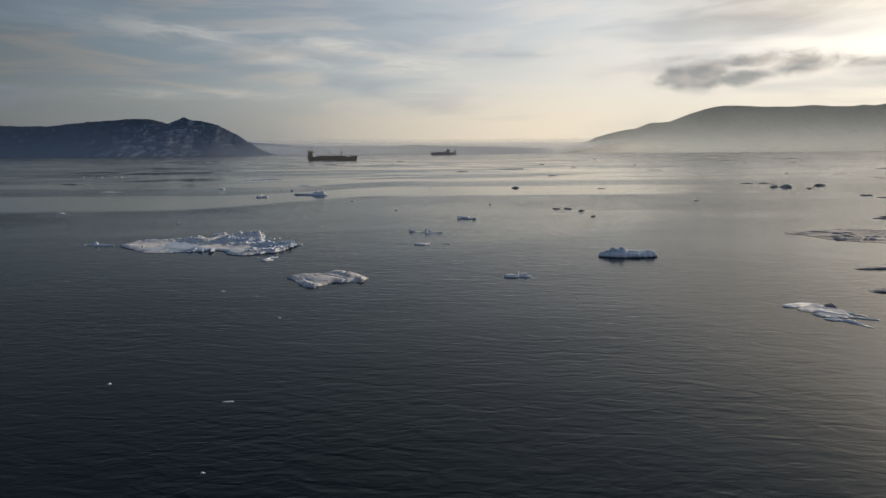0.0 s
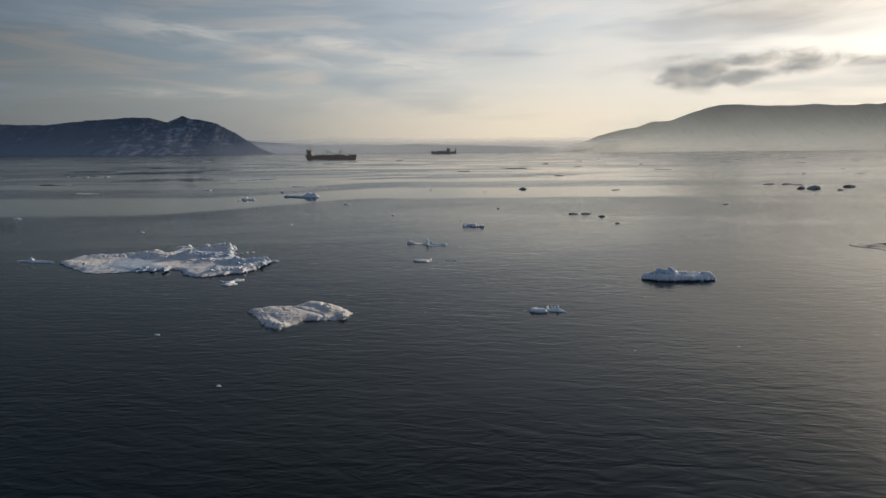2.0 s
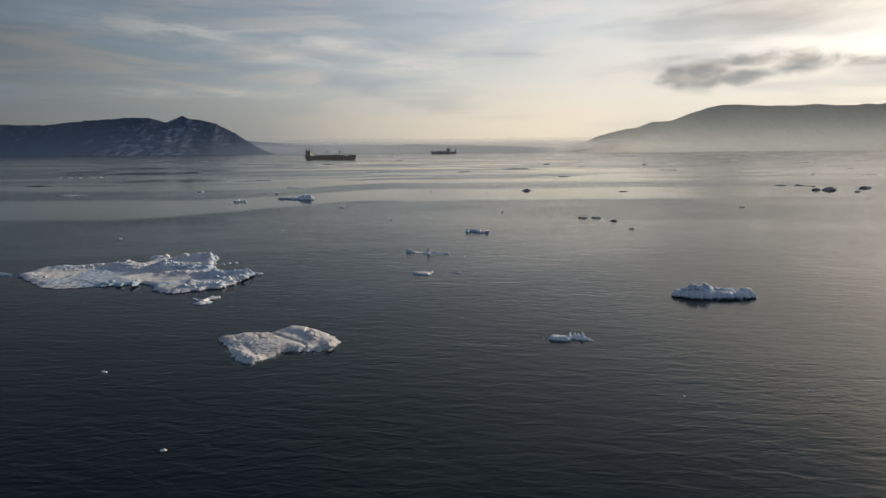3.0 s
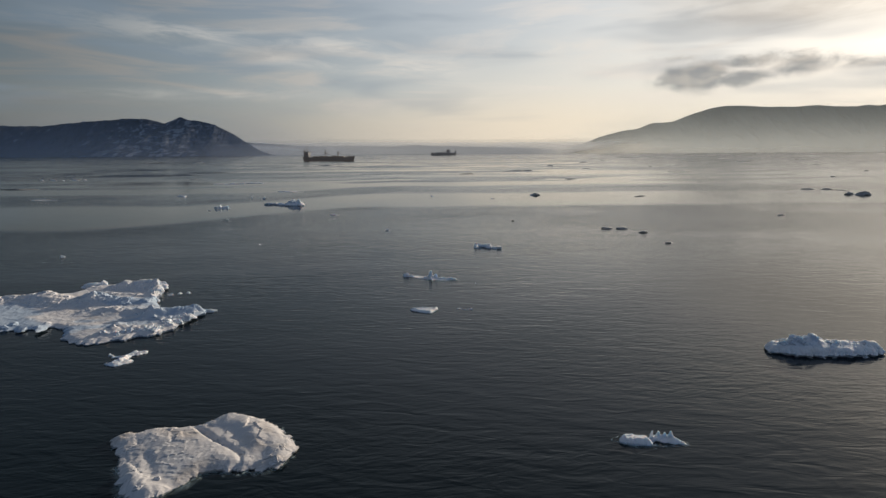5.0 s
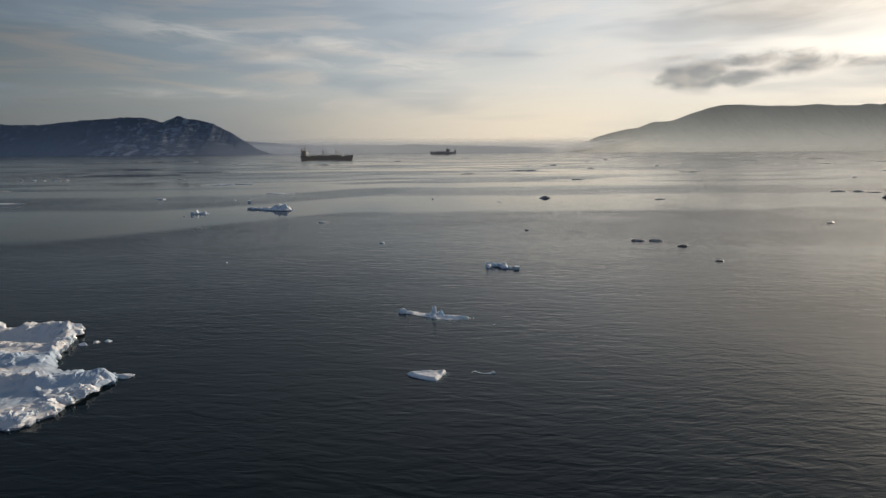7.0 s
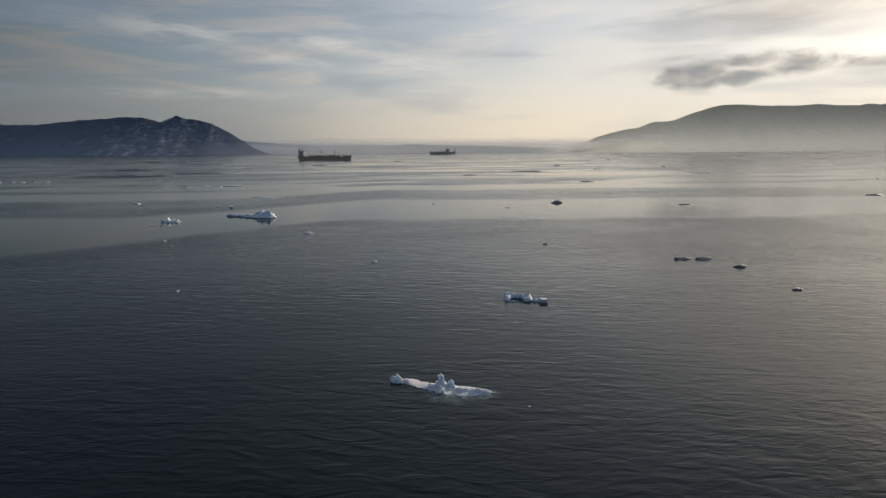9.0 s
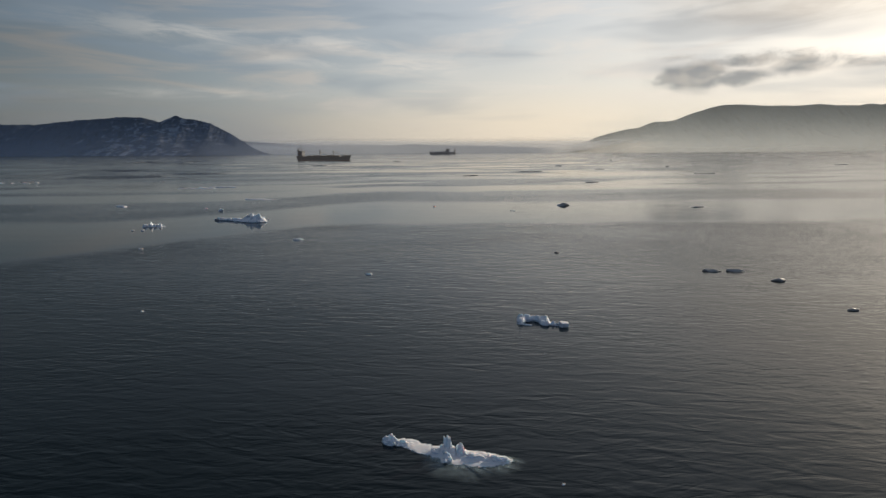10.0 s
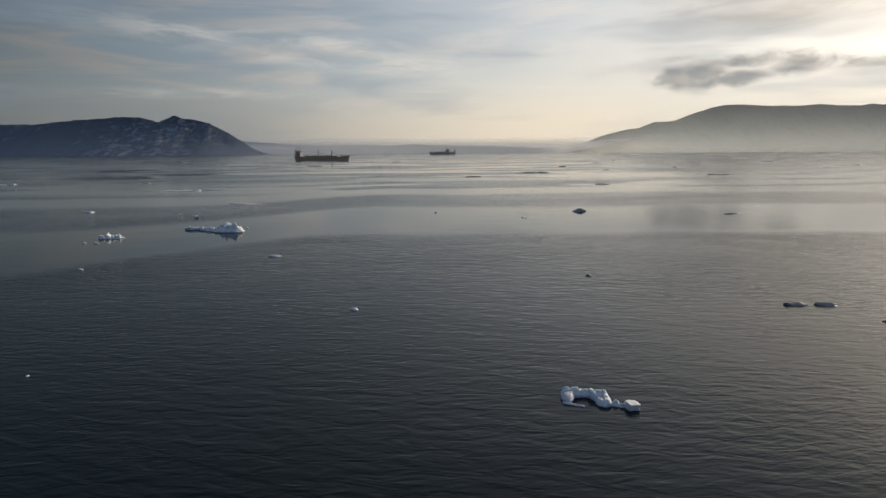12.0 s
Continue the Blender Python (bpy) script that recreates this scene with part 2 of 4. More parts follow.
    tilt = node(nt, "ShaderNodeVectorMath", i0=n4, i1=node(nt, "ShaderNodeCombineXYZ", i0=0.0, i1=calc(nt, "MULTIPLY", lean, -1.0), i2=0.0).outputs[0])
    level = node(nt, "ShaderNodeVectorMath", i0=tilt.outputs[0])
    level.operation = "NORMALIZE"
    # far ripples blur into gloss
    far = node(nt, "ShaderNodeMapRange", i0=y, i1=280.0, i2=1400.0, i3=0.0, i4=0.04).outputs[0]
    far = calc(nt, "MULTIPLY", far, calc(nt, "ADD", wind, 0.6))
    rough = calc(nt, "ADD", calc(nt, "ADD", calc(nt, "MULTIPLY", wind, 0.065), 0.07), calc(nt, "ADD", far, calc(nt, "MULTIPLY", sunny, 0.05)))
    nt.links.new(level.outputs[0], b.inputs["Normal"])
    nt.links.new(rough, b.inputs["Roughness"])
    return m


def sunken_ice_material():
    """Stand-in for submerged ice round a floe: thick at the rim, thinning outwards into open water."""
    m, nt, b = material("sunken_ice")
    at = place(nt)
    z = node(nt, "ShaderNodeSeparateXYZ", i0=at).outputs[2]
    cover = node(nt, "ShaderNodeMapRange", i0=z, i1=0.008, i2=0.045, i3=0.0, i4=0.62).outputs[0]
    lace = ramp(nt, fuzz(nt, at, 2.2, 4.0, 0.6, 0.4), [(0.3, 0.25), (0.65, 1.0)])
    b.inputs["Base Color"].default_value = (0.34, 0.43, 0.44, 1)
    b.inputs["Roughness"].default_value = 0.35
    nt.links.new(calc(nt, "MULTIPLY", cover, lace), b.inputs["Alpha"])
    nt.links.new(bumped(nt, fuzz(nt, at, 3.0, 4.0, 0.6), 0.5, 0.05), b.inputs["Normal"])
    return m


def ice_material(name, clean, shade, dirt, rough, blue, glow=0.0, gloss=0.2):
    """Snow-covered sea ice: wind-packed snow, bluish bare ice with painted shade on steep faces, patches of brownish
    silt.
    """
    m, nt, b = material(name)
    at = place(nt)
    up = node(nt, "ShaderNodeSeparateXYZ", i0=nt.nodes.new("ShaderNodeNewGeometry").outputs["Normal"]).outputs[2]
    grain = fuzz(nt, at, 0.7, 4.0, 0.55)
    # steep faces take a darker colour that paints in their shaded side
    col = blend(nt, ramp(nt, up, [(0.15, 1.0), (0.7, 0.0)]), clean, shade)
    col = blend(nt, calc(nt, "MULTIPLY", ramp(nt, grain, [(0.42, 0.0), (0.75, 1.0)]), 0.25), col, shade)
    silt = ramp(nt, fuzz(nt, stretched(nt, at, 0.22, 0.22, 0.5), 1.0, 4.0, 0.5, 0.8), [(0.5, 0.0), (0.75, 1.0)])
    col = blend(nt, calc(nt, "MULTIPLY", silt, dirt), col, (0.34, 0.27, 0.20))
    # blue patches in the colour stand in for shaded slopes and hollows
    bare = ramp(nt, fuzz(nt, stretched(nt, at, 0.06, 0.11, 0.2), 1.0, 4.0, 0.5, 0.6), [(0.50, 0.0), (0.60, 1.0)])
    col = blend(nt, calc(nt, "MULTIPLY", bare, blue), col, (0.35, 0.45, 0.56))
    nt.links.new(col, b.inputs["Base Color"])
    b.inputs["Roughness"].default_value = rough
    b.inputs["Specular IOR Level"].default_value = gloss
    # light soaks through thin ice
    b.inputs["Subsurface Weight"].default_value = glow
    b.inputs["Subsurface Radius"].default_value = (0.7, 0.9, 1.0)
    b.inputs["Subsurface Scale"].default_value = 0.25
    n1 = bumped(nt, fuzz(nt, at, 1.2, 3.0, 0.5), 0.6, 0.13)
    n2 = bumped(nt, fuzz(nt, at, 5.0, 3.0, 0.55), 0.4, 0.035, n1)
    nt.links.new(n2, b.inputs["Normal"])
    return m


def rock_material(name, low, high, snow_from, snow, knoll=None):
    m, nt, b = material(name)
    at = place(nt)
    stain = fuzz(nt, at, 0.012, 6.0, 0.6)
    col = blend(nt, stain, low, high)
    streak = fuzz(nt, stretched(nt, at, 0.018, 0.006, 0.03), 1.0, 6.0, 0.65, 0.6)
    patch = fuzz(nt, at, 0.0022, 2.0, 0.5)
    mask = calc(nt, "MULTIPLY", ramp(nt, streak, [(snow_from, 0.0), (snow_from + 0.1, 1.0)]), ramp(nt, patch, [(0.46, 0.0), (0.6, 1.0)]))
    if knoll:
        # old snow lies mostly in the gullies round one knoll
        side = node(nt, "ShaderNodeSeparateXYZ", i0=at).outputs[0]
        gully = ramp(nt, streak, [(snow_from - 0.06, 0.0), (snow_from + 0.06, 1.0)])
        mask = calc(nt, "ADD", calc(nt, "MULTIPLY", mask, 0.3), calc(nt, "MULTIPLY", gully, bell(nt, side, knoll, 230.0)), clamp=True)
    col = blend(nt, calc(nt, "MULTIPLY", mask, snow), col, (0.7, 0.72, 0.76))
    nt.links.new(col, b.inputs["Base Color"])
    b.inputs["Roughness"].default_value = 0.95
    b.inputs["Specular IOR Level"].default_value = 0.1
    nt.links.new(bumped(nt, fuzz(nt, at, 0.03, 6.0, 0.65), 1.0, 25.0), b.inputs["Normal"])
    return m


def mist_material(name, tint, low, top, foot_alpha, ragged, veil_share, x0, x1, fade):
    """Thin fog that fades upwards: part see-through, part scattering."""
    m, nt, b = material(name)
    nt.nodes.remove(b)
    at = place(nt)
    split = node(nt, "ShaderNodeSeparateXYZ", i0=at)
    z = split.outputs[2]
    wave = calc(nt, "MULTIPLY", calc(nt, "SUBTRACT", fuzz(nt, stretched(nt, at, 0.0016, 0.001, 0.004), 1.0, 5.0, 0.55, 0.3), 0.5), ragged)
    h = node(nt, "ShaderNodeMapRange", i0=calc(nt, "ADD", z, wave), i1=low, i2=top, i3=foot_alpha, i4=0.0)
    h.interpolation_type = "SMOOTHSTEP"
    ends = [node(nt, "ShaderNodeMapRange", i0=split.outputs[0], i1=a, i2=b, i3=0.0, i4=1.0) for a, b in ((x0, x0 + fade), (x1, x1 - fade))]
    for e in ends:
        e.interpolation_type = "SMOOTHERSTEP"
    thick = calc(nt, "MULTIPLY", h.outputs[0], calc(nt, "MULTIPLY", ends[0].outputs[0], ends[1].outputs[0]))
    through_it = node(nt, "ShaderNodeBsdfTransparent")
    front = node(nt, "ShaderNodeBsdfDiffuse", i0=(*tint, 1))
    back = node(nt, "ShaderNodeBsdfTranslucent", i0=(*tint, 1))
    fog = node(nt, "ShaderNodeMixShader", i0=veil_share, i1=front.outputs[0], i2=back.outputs[0])
    mix = node(nt, "ShaderNodeMixShader", i0=thick, i1=through_it.outputs[0], i2=fog.outputs[0])
    nt.links.new(mix.outputs[0], nt.nodes["Material Output"].inputs["Surface"])
    return m


def paint(name, col, rough=0.5, metal=0.0, wear=0.25, worn=(0.10, 0.06, 0.04)):
    m, nt, b = material(name)
    at = place(nt)
    stain = ramp(nt, fuzz(nt, stretched(nt, at, 0.5, 0.5, 0.15), 1.0, 6.0, 0.65), [(0.45, 0.0), (0.75, 1.0)])
    nt.links.new(blend(nt, calc(nt, "MULTIPLY", stain, wear), col, worn), b.inputs["Base Color"])
    b.inputs["Roughness"].default_value = rough
    b.inputs["Metallic"].default_value = metal
    return m


WATER = water_material()
SUNKEN = sunken_ice_material()
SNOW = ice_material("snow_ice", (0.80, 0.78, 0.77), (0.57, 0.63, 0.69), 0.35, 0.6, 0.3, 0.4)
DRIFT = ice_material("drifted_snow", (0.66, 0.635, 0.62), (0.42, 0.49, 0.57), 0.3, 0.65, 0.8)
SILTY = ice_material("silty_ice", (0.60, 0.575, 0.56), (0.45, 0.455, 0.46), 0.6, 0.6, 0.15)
# darker copy of the ice, backlight shade put into its colour
BACKLIT = ice_material("backlit_ice", (0.38, 0.36, 0.335), (0.20, 0.195, 0.185), 0.5, 0.55, 0.0)
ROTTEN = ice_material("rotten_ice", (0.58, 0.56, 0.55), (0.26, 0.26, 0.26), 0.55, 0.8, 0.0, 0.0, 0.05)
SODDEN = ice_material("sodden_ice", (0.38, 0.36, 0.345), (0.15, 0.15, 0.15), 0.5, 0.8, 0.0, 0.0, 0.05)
ROCK = rock_material("dark_rock", (0.018, 0.024, 0.036), (0.028, 0.036, 0.050), 0.54, 0.3, -1760.0)
MOOR = rock_material("bare_moor", (0.040, 0.048, 0.044), (0.062, 0.072, 0.064), 0.75, 0.1)
HULL = paint("hull_paint", (0.042, 0.04, 0.042), 0.5)
RED = paint("antifouling_red", (0.10, 0.03, 0.022), 0.6)
GREY = paint("hull_grey", (0.19, 0.195, 0.20), 0.6)
DECK = paint("deck_brown", (0.07, 0.045, 0.035), 0.7)
WHITE = paint("ship_white", (0.17, 0.18, 0.19), 0.5, 0.0, 0.4)
STEEL = paint("crane_steel", (0.09, 0.085, 0.08), 0.5, 0.3)
PANE = paint("dark_glass", (0.012, 0.014, 0.016), 0.1, 0.0, 0.0)


# ---- building tools ----
def part(name, bm, mat, parent=None, label="", smooth=False):
    """One bmesh becomes one mesh object, under its thing where there is one."""
    me = bpy.data.meshes.new(name)
    bm.to_mesh(me)
    bm.free()
    if smooth:
        me.polygons.foreach_set("use_smooth", [True] * len(me.polygons))
        me.set_sharp_from_angle(angle=radians(14))
    me.materials.append(mat)
    ob = new(name, me)
    ob.parent = parent
    return tagged(ob, label)


def mesh_part(name, verts, faces, mat, parent=None, label="", smooth=True):
    me = bpy.data.meshes.new(name)
    me.from_pydata(verts, [], faces)
    me.polygons.foreach_set("use_smooth", [smooth] * len(me.polygons))
    me.materials.append(mat)
    ob = new(name, me)
    ob.parent = parent
    return tagged(ob, label)


def thing(name, m, label, category, group=""):
    ob = new(name)
    ob.matrix_world = m
    return tagged(ob, label, category, group)


TABLE = np.random.RandomState(7).rand(256, 256)


def value_noise(x, y, shift):
    x, y = np.asarray(x, float) + 37.3 * shift, np.asarray(y, float) + 91.7 * shift
    xi, yi = np.floor(x).astype(int), np.floor(y).astype(int)
    fx, fy = x - xi, y - yi
    fx, fy = fx * fx * (3 - 2 * fx), fy * fy * (3 - 2 * fy)
    a, b = TABLE[xi % 256, yi % 256], TABLE[(xi + 1) % 256, yi % 256]
    c, d = TABLE[xi % 256, (yi + 1) % 256], TABLE[(xi + 1) % 256, (yi + 1) % 256]
    return (a * (1 - fx) + b * fx) * (1 - fy) + (c * (1 - fx) + d * fx) * fy


def fractal(x, y, shift, octaves=5, gain=0.5):
    total, amp, norm = 0.0, 1.0, 0.0
    for k in range(octaves):
        total = total + amp * value_noise(np.asarray(x) * 2 ** k, np.asarray(y) * 2 ** k, shift + k)
        norm += amp
        amp *= gain
    return total / norm - 0.5


def smooth_step(x):
    x = np.clip(x, 0, 1)
    return x * x * (3 - 2 * x)


def rounded_outline(corners, jag, shift):
    """A closed curve through the corners, roughened along its edge."""
    p = np.array(corners, float)
    out = []
    for k in range(len(p)):
        a, b, c, d = p[k - 1], p[k], p[(k + 1) % len(p)], p[(k + 2) % len(p)]
        for s in np.linspace(0, 1, 24, endpoint=False):
            out.append(0.5 * (2 * b + (c - a) * s + (2 * a - 5 * b + 4 * c - d) * s * s + (3 * b - a - 3 * c + d) * s ** 3))
    out = np.array(out)
    u, v = out[:, 0] * 0.8 / max(jag, 0.2), out[:, 1] * 0.8 / max(jag, 0.2)
    out[:, 0] += jag * 2.4 * fractal(u, v, shift, 3, 0.5)
    out[:, 1] += jag * 2.4 * fractal(u, v, shift + 9, 3, 0.5)
    return out


def floe_slab(name, corners, mat, parent, step=0.25, edge=0.45, relief=0.35, jag=0.5, ridges=(), rubble=0.5, shift=1, cell=0.8, crack=0.1, chop=1.0, terrace=0.0, undercut=0.0):
    """A slab of sea ice with ragged cliffs at its rim, drifted snow and ridges (x0, y0, x1, y1, height, width) of broken blocks."""
    rim = rounded_outline(corners, jag, shift)
    lo, hi = rim.min(0) - step, rim.max(0) + step
    gx, gy = np.meshgrid(np.arange(lo[0], hi[0] + step, step), np.arange(lo[1], hi[1] + step, step), indexing="ij")
    rs = np.random.RandomState(shift)
    gx, gy = gx + rs.uniform(-0.3, 0.3, gx.shape) * step, gy + rs.uniform(-0.3, 0.3, gy.shape) * step
    x, y = gx.ravel(), gy.ravel()
    best, cx, cy, inside = np.full(x.shape, 1e9), x.copy(), y.copy(), np.zeros(x.shape, bool)
    for a, b in zip(rim, np.roll(rim, -1, 0)):
        e = b - a
        s = np.clip(((x - a[0]) * e[0] + (y - a[1]) * e[1]) / (e @ e + 1e-9), 0, 1)
        qx, qy = a[0] + s * e[0], a[1] + s * e[1]
        d = np.hypot(x - qx, y - qy)
        near = d < best
        best, cx, cy = np.where(near, d, best), np.where(near, qx, cx), np.where(near, qy, cy)
        if a[1] != b[1]:
            cross = ((a[1] > y) != (b[1] > y)) & (x < e[0] * (y - a[1]) / e[1] + a[0])
            inside ^= cross
    # broken blocks: tilted cells
    cells = max(8, int((hi[0] - lo[0]) * (hi[1] - lo[1]) / cell ** 2))
    seeds = np.stack([rs.uniform(lo[0], hi[0], cells), rs.uniform(lo[1], hi[1], cells)], -1)
    wx, wy = x + 0.5 * fractal(x, y, shift + 3, 3), y + 0.5 * fractal(x, y, shift + 5, 3)
    index, far, next_far = np.zeros(x.shape, int), np.full(x.shape, 1e9), np.full(x.shape, 1e9)
    for k in range(cells):
        d = (wx - seeds[k, 0]) ** 2 + (wy - seeds[k, 1]) ** 2
        near = d < far
        next_far = np.where(near, far, np.minimum(next_far, d))
        far, index = np.where(near, d, far), np.where(near, k, index)
    groove = np.exp(-(np.sqrt(next_far) - np.sqrt(far)) / (0.12 * cell))
    tall, tx, ty = rs.rand(cells), rs.uniform(-0.4, 0.4, cells), rs.uniform(-0.4, 0.4, cells)
    block = tall[index] + tx[index] * (wx - seeds[index, 0]) + ty[index] * (wy - seeds[index, 1])
    z = edge * (0.55 + 0.45 * smooth_step(best / min(1.2, 6 * step))) + relief * 2 * fractal(x * 0.25, y * 0.25, shift + 11, 5) + relief * 0.25 * chop * fractal(x * 2, y * 2, shift + 2, 3)
    big = fractal(x * 0.35, y * 0.35, shift + 13, 3)
    z += chop * (0.25 + 0.9 * np.clip(big * 3, 0, 1)) * edge * 0.5 * (block - 0.5) - crack * groove * np.clip(0.5 + 3 * big, 0, 1)
    # wind-scoured crust in low steps
    level = 7 * fractal(x * 0.28, y * 0.42, shift + 31, 5, 0.55)
    z += terrace * (np.floor(level) + smooth_step((level % 1 - 0.82) / 0.18))
    for x0, y0, x1, y1, height, width in ridges:
        e = np.array([x1 - x0, y1 - y0])
        s = np.clip(((x - x0) * e[0] + (y - y0) * e[1]) / (e @ e + 1e-9), 0, 1)
        d = np.hypot(x - x0 - s * e[0], y - y0 - s * e[1]) + 0.5 * width * fractal(x * 0.6, y * 0.6, shift + 21, 3)
        z += height * np.exp(-(d / width) ** 2) * (1 - rubble + rubble * 1.5 * np.clip(block, 0, 1.2))
    z = np.maximum(z, min(0.12, 0.6 * edge))
    z = np.where(inside, z * (0.6 + 0.4 * smooth_step(best / min(0.35, 2.5 * step))), -0.35)
    # the sea has cut the rim away at the waterline
    pull = max(1.7 * step, undercut) / np.maximum(best, 1e-6)
    at_rim = inside & (best < 0.75 * step)
    x, y = np.where(inside, np.where(at_rim, cx, x), cx + (cx - x) * pull), np.where(inside, np.where(at_rim, cy, y), cy + (cy - y) * pull)
    keep = inside.reshape(gx.shape)
    n1 = gx.shape[1]
    use = keep[:-1, :-1] | keep[1:, :-1] | keep[:-1, 1:] | keep[1:, 1:]
    i, j = np.nonzero(use)
    quads = np.stack([i * n1 + j, (i + 1) * n1 + j, (i + 1) * n1 + j + 1, i * n1 + j + 1], -1)
    ids, quads = np.unique(quads, return_inverse=True)
    tris = quads.reshape(-1, 4)
    return mesh_part(name, np.stack([x, y, z], -1)[ids].tolist(), np.concatenate([tris[:, [0, 1, 2]], tris[:, [0, 2, 3]]]).tolist(), mat, parent, "", False)


def sunken_rim(parent, corners, spread, jag, shift, side=(0.0, -1.0)):
    """A pale sheet added just above the water for a floe's submerged rim, wider on the given side."""
    rim = rounded_outline(corners, jag, shift)
    middle = rim.mean(0)
    verts, n, rings = [], len(rim), 7
    out = rim - middle
    out /= np.linalg.norm(out, axis=1)[:, None] + 1e-6
    facing = 0.06 + 0.94 * np.clip(out @ np.array(side), 0, 1)
    wide = spread * facing * (1 + 1.2 * fractal(rim[:, 0] * 0.8, rim[:, 1] * 0.8, shift + 2, 4))
    for k in range(rings):
        s = k / (rings - 1)
        p = rim + out * (wide * s - 0.15 * (1 - s))[:, None]
        verts += np.column_stack([p, np.full(n, 0.05 - 0.045 * s)]).tolist()
    faces = [(k * n + i, k * n + (i + 1) % n, (k + 1) * n + (i + 1) % n, (k + 1) * n + i) for k in range(rings - 1) for i in range(n)]
    return mesh_part("sunken_rim", verts, faces, SUNKEN, parent, "pale sheet standing in for submerged ice at the rim")


def ice_cube(x, y, size, height, turn, seed, label):
    """A squarish block with blunt corners."""
    rng = random.Random(seed)
    bm = bmesh.new()
    bmesh.ops.create_cube(bm, size=1.0)
    bmesh.ops.subdivide_edges(bm, edges=list(bm.edges), cuts=9, use_grid_fill=True)
    off = Vector((rng.uniform(0, 9), rng.uniform(0, 9), 0))
    for v in bm.verts:
        p = v.co * 2
        p = p * (1 - 0.045 * (p.x ** 4 * p.y ** 4 + p.x ** 4 * p.z ** 4 + p.y ** 4 * p.z ** 4))
        p *= 1 + 0.12 * noise.fractal(p * 1.3 + off, 0.8, 2.1, 4)
        v.co = Vector((p.x * size / 2, p.y * size / 2, (p.z + 0.55) * height / 1.55))
    ob = part("ice_cube", bm, SNOW, None, "", True)
    ob.matrix_world = pose(x, y, 0, 0, 6, turn)
    return tagged(ob, label, "ice chunk", FLOATING)


def lump(length, width, height, seed, cuts=12, rough=0.16, detail=3, sink=0.18, lean=0.0, peak=0.0):
    """A chiselled block of ice: a ball cut by planes and roughened; its foot lies below the water."""
    rng = random.Random(seed)
    bm = bmesh.new()
    bmesh.ops.create_icosphere(bm, subdivisions=detail, radius=1.0)
    planes = []
    for _ in range(cuts):
        n = Vector((rng.uniform(-1, 1), rng.uniform(-1, 1), rng.uniform(-0.2, 1))).normalized()
        planes.append((n, rng.uniform(0.5, 0.85)))
    off = Vector((rng.uniform(0, 50), rng.uniform(0, 50), rng.uniform(0, 50)))
    for v in bm.verts:
        p = v.co.copy()
        for n, d in planes:
            over = p.dot(n) - d
            if over > 0:
                p -= n * over * 0.99
        p *= 1 + rough * (noise.fractal(p * 2.2 + off, 0.75, 2.2, 5) * 1.3 - 0.5 * abs(noise.noise(p * 4.5 + off)))
        if peak:
            p.z *= 1 + peak * noise.noise(Vector((p.x * 2.6, p.y * 2.6, 0)) + off)
        p.x += lean * max(p.z, 0)
        v.co = Vector((p.x * length / 1.62, p.y * width / 1.62, p.z * height / 0.78 if p.z > 0 else max(p.z, -0.6) * sink / 0.6))
    return bm


FLOATING = "ice adrift on the bay"


def ice_chunk(name, x, y, length, width, height, seed, mat, label, category="ice chunk", turn=None, **shape):
    rng = random.Random(seed * 3 + 1)
    ob = part(name, lump(length, width, height, seed, **shape), mat, None, "", True)
    ob.matrix_world = pose(x, y, 0, 0, 0, rng.uniform(-14, 14) if turn is None else turn)
    return tagged(ob, label, category, FLOATING)


def ice_block(parent, name, x, y, z, length, width, height, seed, mat, turn=0, tip=0, label="", detail=4, **shape):
    """A block lying on a floe or a piece of one berg: a part of it."""
    ob = part(name, lump(length, width, height, seed, detail=detail, **shape), mat, parent, label)
    ob.matrix_parent_inverse = Matrix.Identity(4)
    ob.matrix_basis = pose(x, y, z, tip, 0, turn)
    return ob


# ---- sea: one sheet to the horizon ----
def sea():
    xs = [-9000, -4000, -1500, -500, 0, 500, 1500, 4000, 9000]
    ys = [-2500, -400, 0, 150, 300, 600, 1200, 2500, 4500, 7000]
    verts = [(x, y, 0.0) for y in ys for x in xs]
    n = len(xs)
    faces = [(j * n + i, j * n + i + 1, (j + 1) * n + i + 1, (j + 1) * n + i) for j in range(len(ys) - 1) for i in range(n - 1)]
    ob = mesh_part("water", verts, faces, WATER, None, "", False)
    return tagged(ob, "dark rippled cold sea with calm bright lanes", "sea", "", "structure")


sea()


